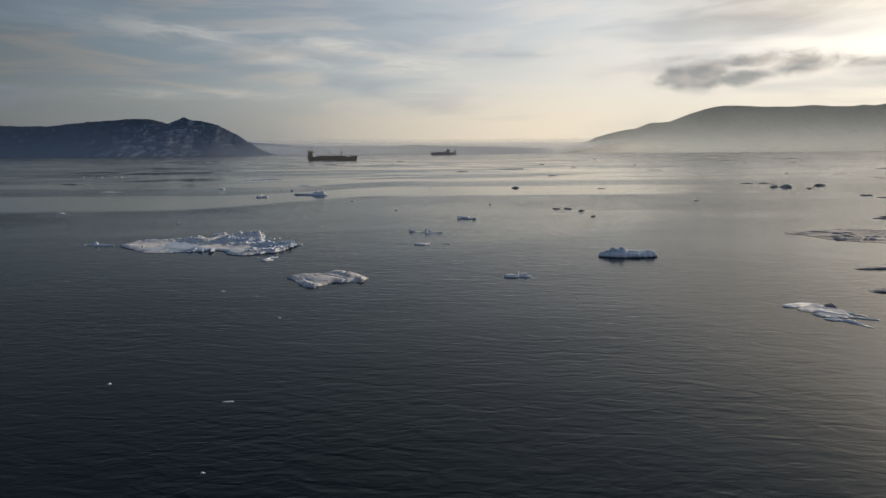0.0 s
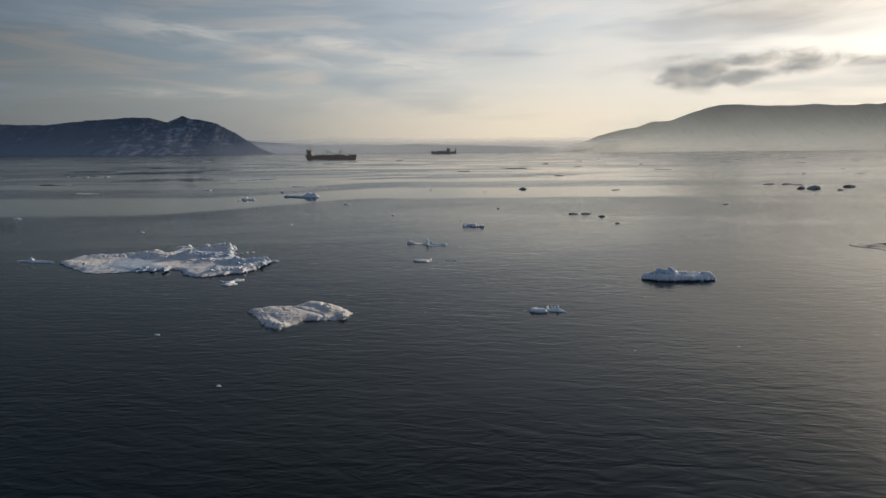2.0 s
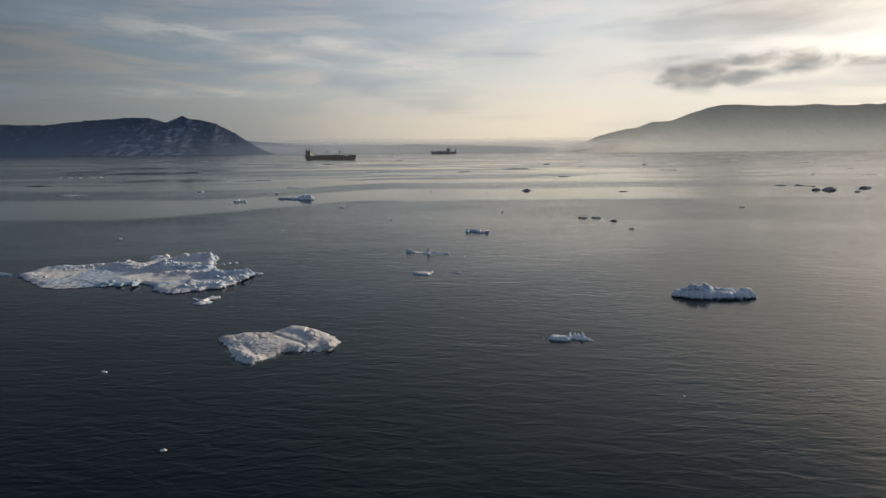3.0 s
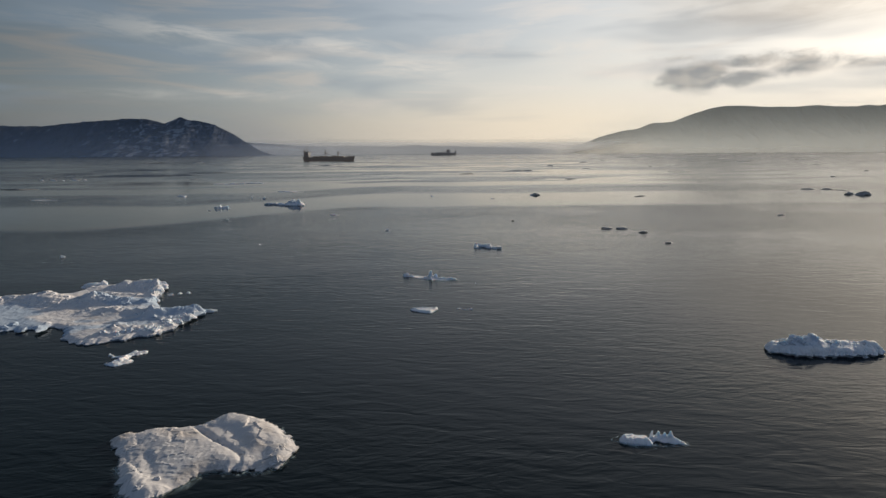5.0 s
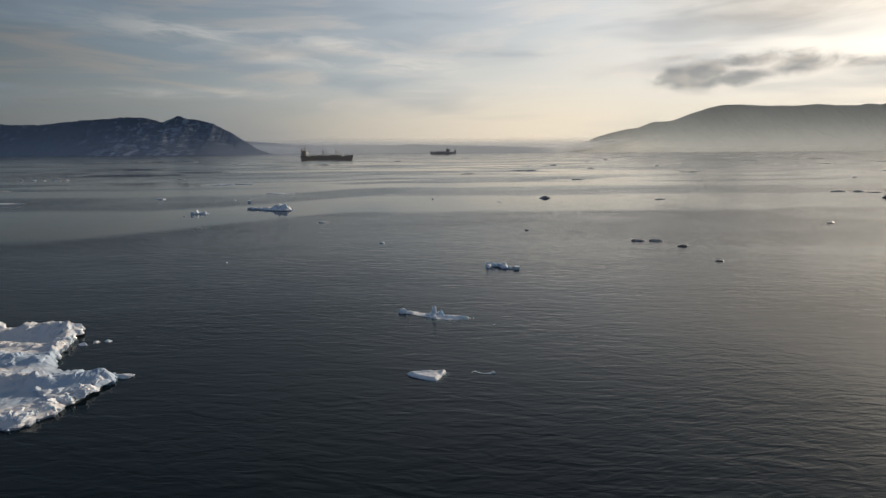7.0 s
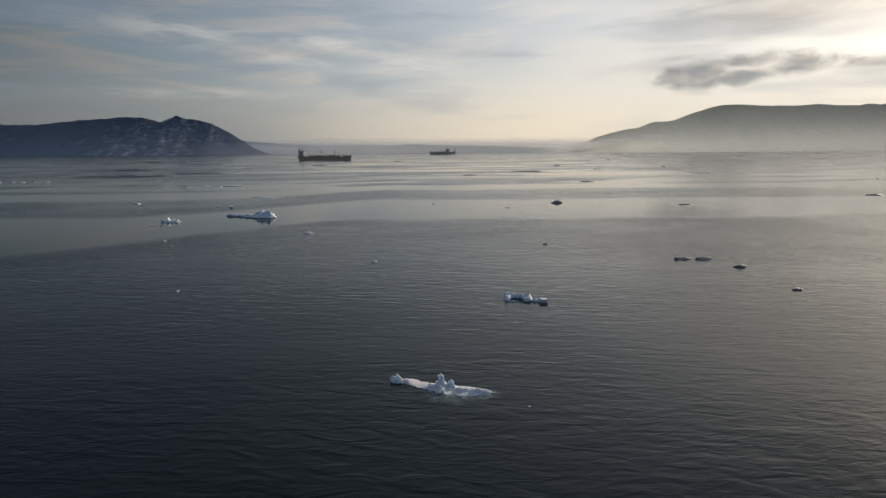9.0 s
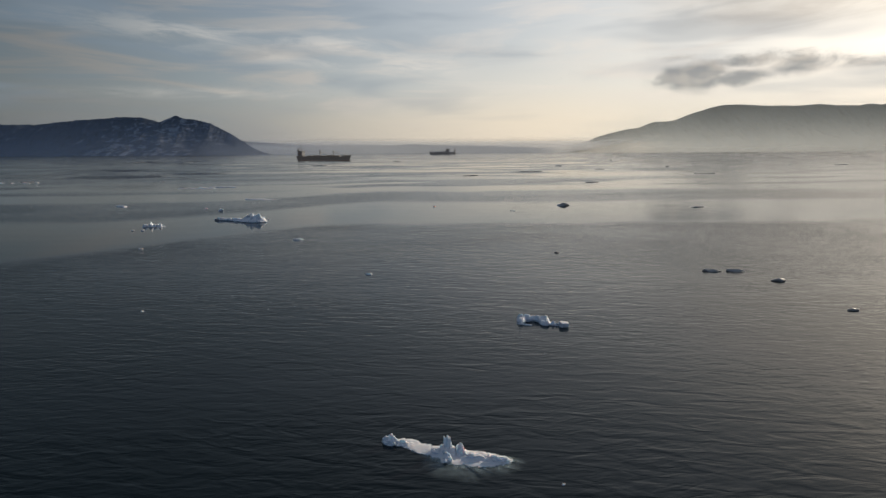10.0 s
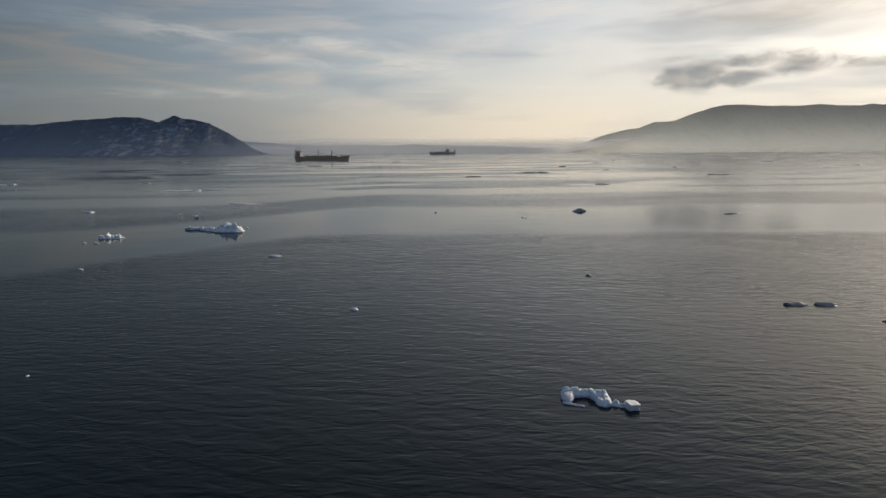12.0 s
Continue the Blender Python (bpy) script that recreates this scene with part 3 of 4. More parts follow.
# ---- hills across the bay ----
def hill(name, label, mat, crest, far, near, foot, shift, rough):
    """A headland: crest points (x, height) at distance far, slopes down to a shore at distance near, and a back slope."""
    cx, cz = np.array([c[0] for c in crest], float), np.array([c[1] for c in crest], float)
    nu, nx = 70, 800
    s = np.linspace(cx[0], cx[-1], nx)
    top = np.interp(s, cx, cz)
    for _ in range(2):
        top[1:-1] = (top[:-2] + 2 * top[1:-1] + top[2:]) / 4
    top = top + 15 * rough * fractal(s * 0.012, s * 0 + 3, shift, 5, 0.6) * np.clip(top / 120, 0, 1)
    top = top + 9 * rough * fractal(s * 0.04, s * 0 + 5, shift + 1, 4, 0.6) * np.clip(top / 120, 0, 1)
    top = top + 13 * rough * np.maximum(fractal(s * 0.09, s * 0 + 7, shift + 2, 3, 0.7), -0.1) * np.clip(top / 120, 0, 1)
    verts, faces = [], []
    for j in range(nu + 8):
        u = j / (nu - 1)
        if u <= 1:
            rise = 0.55 * u ** 0.8 + 0.45 * u ** 2.2
            y = near + (far - near) * u
        else:
            rise = 1 - (u - 1) * 6
            y = far + (u - 1) * 1500
        shrink = foot + (1 - foot) * min(u, 1)
        yy = np.full(nx, y) + 120 * (1 - min(u, 1)) * fractal(s * 0.002, s * 0 + 1, shift + 4, 4)
        mid = 4 * min(u, 1) * (1 - min(u, 1))
        gully = 1 + rough * mid * (0.9 * fractal(s * 0.006, yy * 0.0022, shift + 6, 5, 0.55) - 0.5 * np.abs(fractal(s * 0.011, yy * 0.003, shift + 8, 4)))
        z = np.maximum(top, 0) * rise * gully - 3
        z = np.where(top <= 0, -3, z)
        verts += np.stack([s * shrink, yy, z], -1).tolist()
    for j in range(nu + 7):
        for i in range(nx - 1):
            faces.append((j * nx + i, j * nx + i + 1, (j + 1) * nx + i + 1, (j + 1) * nx + i))
    ob = mesh_part(name, verts, faces, mat)
    return tagged(ob, label, "hill")


hill("rocky_headland", "dark rocky headland with a craggy knoll and thin snow patches", ROCK,
     [(-4300, 250), (-3600, 232), (-3031, 221), (-2874, 216), (-2677, 219), (-2477, 238), (-2276, 256), (-2117, 264), (-1977, 263), (-1849, 231),
      (-1765, 266), (-1740, 271), (-1700, 258), (-1659, 250), (-1600, 245), (-1501, 221), (-1405, 169), (-1301, 104), (-1211, 47), (-1093, -6)],
     3900, 3300, 0.93, 2, 0.9)
hill("bare_mountain", "long bare mountain ridge fading into sunlit mist", MOOR,
     [(1150, -6), (1325, 56), (1418, 86), (1570, 145), (1750, 194), (1904, 214), (2031, 263), (2212, 272), (2364, 331), (2541, 385), (2669, 409),
      (2799, 414), (3061, 403), (3376, 402), (3532, 416), (3692, 405), (3903, 404), (4007, 419), (4114, 409), (4207, 423), (4700, 440), (5600, 380)],
     4800, 3900, 0.97, 5, 0.6)


hill("distant_ridge", "low far ridge almost lost in the fog", MOOR,
     [(-2300, -6), (-2000, 50), (-1750, 124), (-1560, 112), (-1400, 100), (-1200, 84), (-900, 76), (-600, 80), (-300, 72), (-100, 84), (60, 74), (400, 66), (800, 56), (1200, 40), (1600, -6)],
     4940, 4890, 1.0, 9, 0.5)


# ---- mist over the water ----
def mist(name, label, mat, x0, x1, y, top, bow):
    n, k = 60, 10
    verts = []
    for j in range(k):
        for i in range(n):
            s = i / (n - 1)
            verts.append((x0 + (x1 - x0) * s, y + bow * math.sin(math.pi * s) + 40 * noise.noise((s * 6, y * 0.01, 0)), top * j / (k - 1) - 2))
    faces = [(j * n + i, j * n + i + 1, (j + 1) * n + i + 1, (j + 1) * n + i) for j in range(k - 1) for i in range(n - 1)]
    ob = mesh_part(name, verts, faces, mat)
    return tagged(ob, label, "mist", "", "structure")


def fog(number, label, tint, x0, x1, y, low, top, alpha, ragged, share, fade, bow):
    m = mist_material("fog_%d" % number, tint, low, top, alpha, ragged, share, x0, x1, fade)
    return mist("backdrop_mist_%d" % number, label, m, x0, x1, y, top + ragged, bow)


fog(1, "grey fog bank lying along the open horizon", (0.42, 0.47, 0.54), -4200, 2300, 4350, 56, 132, 0.80, 44, 0.7, 900, 20)
fog(2, "sunlit haze hanging before the mountain", (0.86, 0.90, 0.89), 500, 6500, 3700, -90, 330, 0.34, 110, 0.85, 1100, -60)
fog(3, "thin haze before the mountain ridge", (0.75, 0.84, 0.88), 600, 6600, 3620, 150, 640, 0.25, 120, 0.8, 1300, -60)
fog(8, "low sunlit haze along the mountain shore", (0.88, 0.92, 0.90), 500, 6500, 3660, -60, 240, 0.24, 80, 0.85, 1100, -60)
fog(9, "shallow sunlit haze along the mountain shore", (0.90, 0.92, 0.90), 560, 6500, 3590, -40, 160, 0.24, 70, 0.85, 1100, -60)
fog(4, "thin bluish haze along the rocky headland", (0.20, 0.32, 0.56), -6000, -300, 3150, -60, 420, 0.32, 70, 0.4, 900, 40)
fog(6, "faint haze in the roadstead", (0.62, 0.62, 0.64), -900, 3500, 1120, 5, 70, 0.09, 30, 0.6, 900, 20)
fog(5, "low pale fog rolling off the headland point", (0.40, 0.47, 0.56), -1450, -200, 3220, 15, 90, 0.24, 50, 0.5, 420, 30)
fog(7, "bright shred of fog at the mountain's low point", (0.97, 0.92, 0.84), 650, 1750, 3520, 20, 95, 0.24, 60, 0.85, 420, 20)


# ---- ships ----
def box(bm, x0, x1, y0, y1, z0, z1):
    bmesh.ops.create_cube(bm, size=1, matrix=Matrix.Translation(((x0 + x1) / 2, (y0 + y1) / 2, (z0 + z1) / 2)) @ Matrix.Diagonal((x1 - x0, y1 - y0, z1 - z0, 1)))
    return bm


def box_part(name, x0, x1, y0, y1, z0, z1, mat, parent, label="", bevel=0.0):
    bm = box(bmesh.new(), x0, x1, y0, y1, z0, z1)
    if bevel:
        bmesh.ops.bevel(bm, geom=list(bm.edges), offset=bevel, segments=1, affect="EDGES")
    return part(name, bm, mat, parent, label)


def rod(name, a, b, r0, r1, mat, parent, label="", sides=8):
    a, b = Vector(a), Vector(b)
    bm = bmesh.new()
    bmesh.ops.create_cone(bm, cap_ends=True, segments=sides, radius1=r0, radius2=r1, depth=(b - a).length)
    m = Matrix.Translation((a + b) / 2) @ (b - a).to_track_quat("Z", "Y").to_matrix().to_4x4()
    bmesh.ops.transform(bm, matrix=m, verts=bm.verts)
    return part(name, bm, mat, parent, label)


def hull_mesh(length, beam, depth, low, rise_bow, rise_stern, z_from, z_to):
    """A hull along x, bow at +x, between two heights (fractions of depth), from cross-sections."""
    bm = bmesh.new()
    rings = []
    n = 26
    for k in range(n):
        s = k / (n - 1)
        bowness = max(0.0, (s - 0.78) / 0.22)
        half = beam / 2 * (1 - bowness ** 2.2) * (0.82 + 0.18 * min(1, s / 0.12))
        sheer = rise_bow * max(0, (s - 0.86) / 0.14) ** 0.6 * (s > 0.86) + rise_stern * (s < 0.16)
        ring = []
        for t in (z_from, (z_from + z_to) / 2, z_to):
            flare = 0.88 + 0.12 * t
            z = low + t * (depth - low) + (sheer if t == z_to == 1 else 0)
            x = length * (s - 0.5) + bowness * t * 0.035 * length - max(0, 0.06 - s) * (1 - t) * -0.6 * length
            ring.append((x, half * flare + 0.05, z))
        section = [bm.verts.new((x, -y, z)) for x, y, z in reversed(ring)] + [bm.verts.new(p) for p in ring]
        rings.append(section)
    m = len(rings[0])
    for a, b in zip(rings, rings[1:]):
        for i in range(m):
            bm.faces.new((a[i], b[i], b[(i + 1) % m], a[(i + 1) % m]))
    bm.faces.new(rings[0])
    bm.faces.new(list(reversed(rings[-1])))
    bmesh.ops.recalc_face_normals(bm, faces=bm.faces)
    return bm


def cargo_ship(m, label):
    """A laden bulk carrier, 122 m, accommodation aft, hatch covers, two deck cranes and a raised forecastle."""
    ship = thing("cargo_ship", m @ Matrix.Scale(0.95, 4), label, "ship")
    part("hull", hull_mesh(122, 19, 8.5, -2, 3.2, 1.5, 0.28, 1.0), HULL, ship, "dark hull paint streaked with rust")
    part("boot_top", hull_mesh(121.6, 18.9, 8.5, -2, 0, 0, 0.0, 0.275), RED, ship, "dull red waterline band")
    for k in range(5):
        x = -30 + k * 15.5
        coaming = box_part("hatch_coaming", x - 6.2, x + 6.2, -6.5, 6.5, 8.3, 10.0, DECK, ship)
        box_part("hatch_cover", x - 6.5, x + 6.5, -6.8, 6.8, 10.0, (11.0, 11.6, 10.8, 11.9, 11.2)[k], DECK, coaming, "rust-brown hatch cover", 0.2)
    house = box_part("accommodation_block", -56, -46, -8, 8, 8.5, 19.2, WHITE, ship, "weathered grey-white superstructure", 0.3)
    for k in range(4):
        box_part("window_band", -45.99, -45.9, -7, 7, 10.6 + 2.6 * k, 11.6 + 2.6 * k, PANE, house)
        box_part("window_band", -55, -47, -8.1, -8.0, 10.6 + 2.6 * k, 11.6 + 2.6 * k, PANE, house)
    bridge = box_part("bridge", -52.5, -45.5, -9.6, 9.6, 19.3, 22.0, WHITE, ship, "bridge deck with open wings", 0.3)
    box_part("window_band", -45.45, -45.38, -9, 9, 20.4, 21.5, PANE, bridge)
    box_part("window_band", -52, -46, -9.7, -9.62, 20.4, 21.5, PANE, bridge)
    funnel = box_part("funnel", -59.8, -56.2, -2.4, 2.4, 9.5, 25.0, HULL, ship, "black funnel", 0.5)
    rod("exhaust_pipe", (-58.2, 0, 24.9), (-58.2, 0, 28), 0.5, 0.4, STEEL, funnel)
    mast = rod("radar_mast", (-51, 0, 21.9), (-51, 0, 34.5), 0.9, 0.4, STEEL, ship)
    box_part("radar_scanner", -52.6, -49.4, -0.3, 0.3, 30.2, 30.8, WHITE, mast)
    box_part("yard", -51.2, -50.8, -3, 3, 27.4, 27.9, STEEL, mast)
    for x in (-6.8, 24.5):
        crane = part("deck_crane", box(bmesh.new(), x - 1.1, x + 1.1, -1.3, 1.3, 8.3, 20.0), STEEL, ship, "rusty deck crane")
        box_part("operator_cab", x - 1.6, x + 1.6, -1.7, 1.7, 18.6, 21.6, STEEL, crane)
        rod("jib", (x + 1.2, 0, 19.5), (x + 13.5, 0, 13.4), 0.6, 0.35, STEEL, crane)
        rod("king_post", (x, 0, 21.5), (x, 0, 23.6), 0.5, 0.3, STEEL, crane)
    fore = rod("foremast", (50, 0, 11), (50, 0, 19.5), 0.4, 0.2, STEEL, ship)
    box_part("yard", 49.8, 50.2, -1.5, 1.5, 16.0, 16.3, STEEL, fore)
    box_part("forecastle", 44.5, 54, -5, 5, 10.5, 12.2, HULL, ship, "", 0.3)
    for side in (-9.0, 9.0):
        rail = rod("bulwark_rail", (-42, side, 9.6), (44, side, 9.6), 0.08, 0.08, STEEL, ship)
        for k in range(18):
            rod("stanchion", (-42 + k * 5, side, 8.4), (-42 + k * 5, side, 9.6), 0.05, 0.05, STEEL, rail, "", 5)
    boat = part("lifeboat", lump(6.5, 2.4, 2.2, 5, 4, 0.02, 2), RED, ship, "orange-red lifeboat", True)
    boat.matrix_basis = pose(-51, -8.9, 14.8)
    return ship


def coaster(m, label, length, tall):
    """A smaller vessel with its house towards the stern and a stubby mast."""
    ship = thing("coaster", m, label, "ship")
    k = length / 100
    part("hull", hull_mesh(length, 16 * k ** 0.5, 7.5 * tall, -2, 3.5 * tall, 1.2, 0.1, 1.0), GREY, ship, "grey weathered hull")
    box_part("deck_cargo", -24 * k, 30 * k, -5 * k, 5 * k, 7 * tall, 10.5 * tall, WHITE, ship, "pale hatch covers and deck cargo", 0.4)
    house = box_part("wheelhouse", -44 * k, -27 * k, -6 * k, 6 * k, 7 * tall, 17 * tall, WHITE, ship, "grey-white wheelhouse", 0.4)
    for j in range(3):
        box_part("window_band", -43 * k, -28 * k, -6 * k - 0.1, -6 * k, (8.6 + 2.8 * j) * tall, (9.8 + 2.8 * j) * tall, PANE, house)
    box_part("bridge", -39 * k, -30 * k, -7 * k, 7 * k, 17.1 * tall, 20 * tall, WHITE, ship, "", 0.3)
    mast = rod("mast", (-35 * k, 0, 20 * tall), (-35 * k, 0, 27 * tall), 0.9, 0.4, STEEL, ship)
    box_part("yard", -35 * k - 0.3, -35 * k + 0.3, -4, 4, 23.5 * tall, 24.2 * tall, STEEL, mast)
    rod("foremast", (38 * k, 0, 8 * tall), (38 * k, 0, 19 * tall), 0.6, 0.3, STEEL, ship)
    box_part("funnel", -47 * k, -43.5 * k, -1.6, 1.6, 12 * tall, 19 * tall, HULL, ship, "", 0.3)
    return ship


cargo_ship(pose(-222, 1252, 0, 0, 0, -8), "dark laden bulk cargo ship at anchor among drift ice")
coaster(pose(75, 2745, 0, 0, 0, 176), "grey coaster lying at anchor before the fog", 100, 1.5)
coaster(pose(144, 2960, 0, 0, 0, 165), "small grey workboat half hidden behind the coaster", 46, 1.25)


# ---- near ice ----
def great_floe():
    ob = thing("ice_floe", pose(0, 0, 0), "large snow-covered ice floe with pressure ridges and painted blue shade", "ice floe", FLOATING)
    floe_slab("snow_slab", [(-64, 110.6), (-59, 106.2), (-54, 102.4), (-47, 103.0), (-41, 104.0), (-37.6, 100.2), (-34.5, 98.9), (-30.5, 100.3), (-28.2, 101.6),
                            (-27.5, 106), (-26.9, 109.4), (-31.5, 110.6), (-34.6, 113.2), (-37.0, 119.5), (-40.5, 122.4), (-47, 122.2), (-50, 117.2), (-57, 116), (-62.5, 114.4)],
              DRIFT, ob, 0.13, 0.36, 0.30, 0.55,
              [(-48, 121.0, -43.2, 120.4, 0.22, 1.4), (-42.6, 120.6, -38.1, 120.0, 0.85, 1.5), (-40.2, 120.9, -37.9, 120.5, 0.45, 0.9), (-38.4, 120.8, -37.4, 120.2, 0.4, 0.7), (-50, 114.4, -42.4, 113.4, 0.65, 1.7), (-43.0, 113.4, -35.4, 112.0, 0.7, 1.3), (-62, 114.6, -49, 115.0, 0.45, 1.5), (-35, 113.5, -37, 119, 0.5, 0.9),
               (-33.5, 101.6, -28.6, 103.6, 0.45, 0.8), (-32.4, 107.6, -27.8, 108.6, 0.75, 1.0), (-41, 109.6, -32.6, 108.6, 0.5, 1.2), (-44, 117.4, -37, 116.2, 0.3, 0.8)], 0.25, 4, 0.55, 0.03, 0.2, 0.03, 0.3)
    rng = random.Random(12)
    for x0, y0, x1, y1, count, size in ((-42, 121.4, -37, 121.2, 7, 0.6), (-47, 115.2, -38.5, 113.3, 4, 0.4), (-34, 101.0, -28.4, 102.6, 16, 0.75), (-29.2, 102.2, -27.4, 108.8, 16, 1.0),
                                        (-31, 107.5, -27.6, 108.8, 10, 0.9), (-37.6, 119.8, -35.4, 113.4, 12, 0.85), (-63, 110.8, -58, 107.5, 4, 0.5)):
        for k in range(count):
            s = (k + rng.uniform(0.1, 0.9)) / count
            d = rng.uniform(0.3, 0.75) * size
            ice_block(ob, "ridge_block", x0 + (x1 - x0) * s + rng.uniform(-0.7, 0.7), y0 + (y1 - y0) * s + rng.uniform(-0.6, 0.6), rng.uniform(0.3, 0.6),
                      d * 2.0, d * 1.3, d * 0.75, 100 + k + int(x0 * 7), SNOW, rng.uniform(0, 180), rng.uniform(-30, 30), cuts=14, rough=0.2)
    for x, y, z, l, w, h, seed in ((-48.2, 122.2, 0.3, 2.6, 1.2, 0.5, 301), (-46.6, 122.0, 0.45, 1.2, 0.9, 0.7, 302), (-38.2, 121.4, 0.5, 2.0, 1.2, 0.7, 303), (-37.2, 120.4, 0.4, 1.5, 1.0, 0.6, 304),
                                   (-28.4, 104.8, 0.35, 1.8, 1.4, 0.5, 305), (-27.6, 106.6, 0.35, 1.6, 1.2, 0.45, 306), (-28.6, 103.2, 0.35, 1.5, 1.2, 0.5, 307), (-30.6, 101.8, 0.3, 1.8, 1.2, 0.45, 308)):
        ice_block(ob, "rafted_plate", x, y, z, l, w, h, seed, SNOW, seed * 47 % 60 - 30, seed * 31 % 24 - 12, cuts=16, rough=0.14)
    for x0, x1, y0, y1, z, count in ((-34.5, -27.2, 101.2, 109.2, 0.42, 22), (-39.5, -35, 113.2, 121, 0.6, 12), (-46, -40, 112.6, 114.4, 0.5, 6), (-50, -42, 103, 105, 0.34, 5)):
        for k in range(count):
            x, y, d = rng.uniform(x0, x1), rng.uniform(y0, y1), rng.uniform(0.5, 1.25)
            if x > -30 and y < 102.8 or x > -34.5 and y > 110:
                x -= 3.5
            if y > 112.5:
                x = min(x, -35.4 - 0.32 * (y - 112.5))
            ice_block(ob, "rafted_plate", x, y, z + rng.uniform(-0.12, 0.1), d * 1.7, d * 1.2, rng.uniform(0.18, 0.42), 400 + k + int(-x0), DRIFT, rng.uniform(0, 180), rng.uniform(-16, 16), cuts=18, rough=0.1, detail=3)
    return ob


def broken_floe():
    ob = thing("ice_floe", pose(0, 0, 0), "silt-stained ice floe with a cracked hummocky back", "ice floe", FLOATING)
    rim = [(-21.3, 80.3), (-19.6, 78.3), (-18.2, 75.8), (-16.2, 73.8), (-14.9, 74.6), (-13.5, 76.6), (-11.2, 76.4), (-9.2, 76.8), (-8.6, 78.9), (-10, 81.2),
                           (-12.6, 83), (-14.6, 83.4), (-16.6, 81.8), (-19.4, 81.5)]
    floe_slab("ice_slab", rim, SILTY, ob, 0.10, 0.36, 0.16, 0.34,
              [(-13.8, 82.4, -11.6, 81.2, 0.26, 1.2), (-11.9, 80.7, -11.2, 79.2, 0.28, 0.6), (-10.4, 79.8, -9.6, 78.2, 0.2, 0.7), (-13.4, 81.0, -12.6, 79.9, -0.12, 0.4), (-17.2, 80.6, -15.6, 78.6, 0.16, 1.5),
               (-20.5, 80.2, -18.6, 80.4, 0.12, 0.6), (-17.4, 75.8, -15.6, 74.4, 0.24, 0.8), (-13.2, 77.9, -11.6, 77.2, 0.12, 0.5), (-16.6, 81.9, -14.0, 79.7, -0.26, 0.2), (-14.0, 79.7, -11.9, 78.1, -0.24, 0.18),
               (-11.9, 78.1, -11.5, 77.0, -0.14, 0.16), (-17.8, 78.2, -16.4, 76.0, -0.10, 0.3)], 0.3, 17, 1.0, 0.05, 0.42, 0.035, 0.2)
    sunken_rim(ob, rim, 0.8, 0.42, 17)
    rng = random.Random(3)
    for x, y, d in ((-14.6, 82.4, 0.5), (-11.4, 81.2, 0.55), (-9.4, 78.6, 0.5), (-9.3, 77.2, 0.6), (-9.9, 77.6, 0.4), (-16.3, 74.6, 0.5), (-15.8, 75.6, 0.35), (-17.6, 76.4, 0.35)):
        ice_block(ob, "hummock_block", x, y, 0.32, d * 1.6, d * 1.1, d * 0.42, int(x * 31) % 97, SILTY, rng.uniform(0, 180), rng.uniform(-15, 15), cuts=11)
    return ob


def tall_berg():
    """A bulky remnant with a hump near one end and a bluish shaded flank."""
    ob = thing("ice_berg", pose(0.25, 0.9, 0), "thick weathered ice block with a scalloped snowy crest", "ice block", FLOATING)
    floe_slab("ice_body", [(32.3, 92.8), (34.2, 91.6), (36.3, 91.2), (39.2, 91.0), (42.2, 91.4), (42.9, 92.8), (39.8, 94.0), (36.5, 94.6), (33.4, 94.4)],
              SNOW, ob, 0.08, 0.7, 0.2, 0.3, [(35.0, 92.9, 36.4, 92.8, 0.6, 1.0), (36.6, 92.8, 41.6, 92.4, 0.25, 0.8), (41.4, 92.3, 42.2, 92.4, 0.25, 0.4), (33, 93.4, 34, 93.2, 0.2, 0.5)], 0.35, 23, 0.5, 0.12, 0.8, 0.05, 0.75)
    for x, y, z, d, seed in ((34.6, 92.9, 0.95, 0.7, 41), (35.2, 92.8, 1.15, 0.9, 47), (35.9, 93.0, 1.1, 0.8, 42), (36.6, 92.9, 0.95, 0.7, 48), (37.5, 92.8, 0.85, 0.6, 43), (38.2, 92.8, 0.9, 0.55, 51), (38.9, 92.6, 0.85, 0.6, 46),
                             (39.7, 92.6, 0.85, 0.6, 44), (40.4, 92.5, 0.8, 0.5, 49), (41.2, 92.3, 0.8, 0.6, 45), (42.0, 92.3, 0.75, 0.5, 50), (33.9, 93.0, 0.75, 0.6, 52)):
        ice_block(ob, "crest_block", x, y, z, d * 1.5, d, d * 0.5, seed, SNOW, seed * 37 % 180, 0, cuts=6, rough=0.3)
    return ob


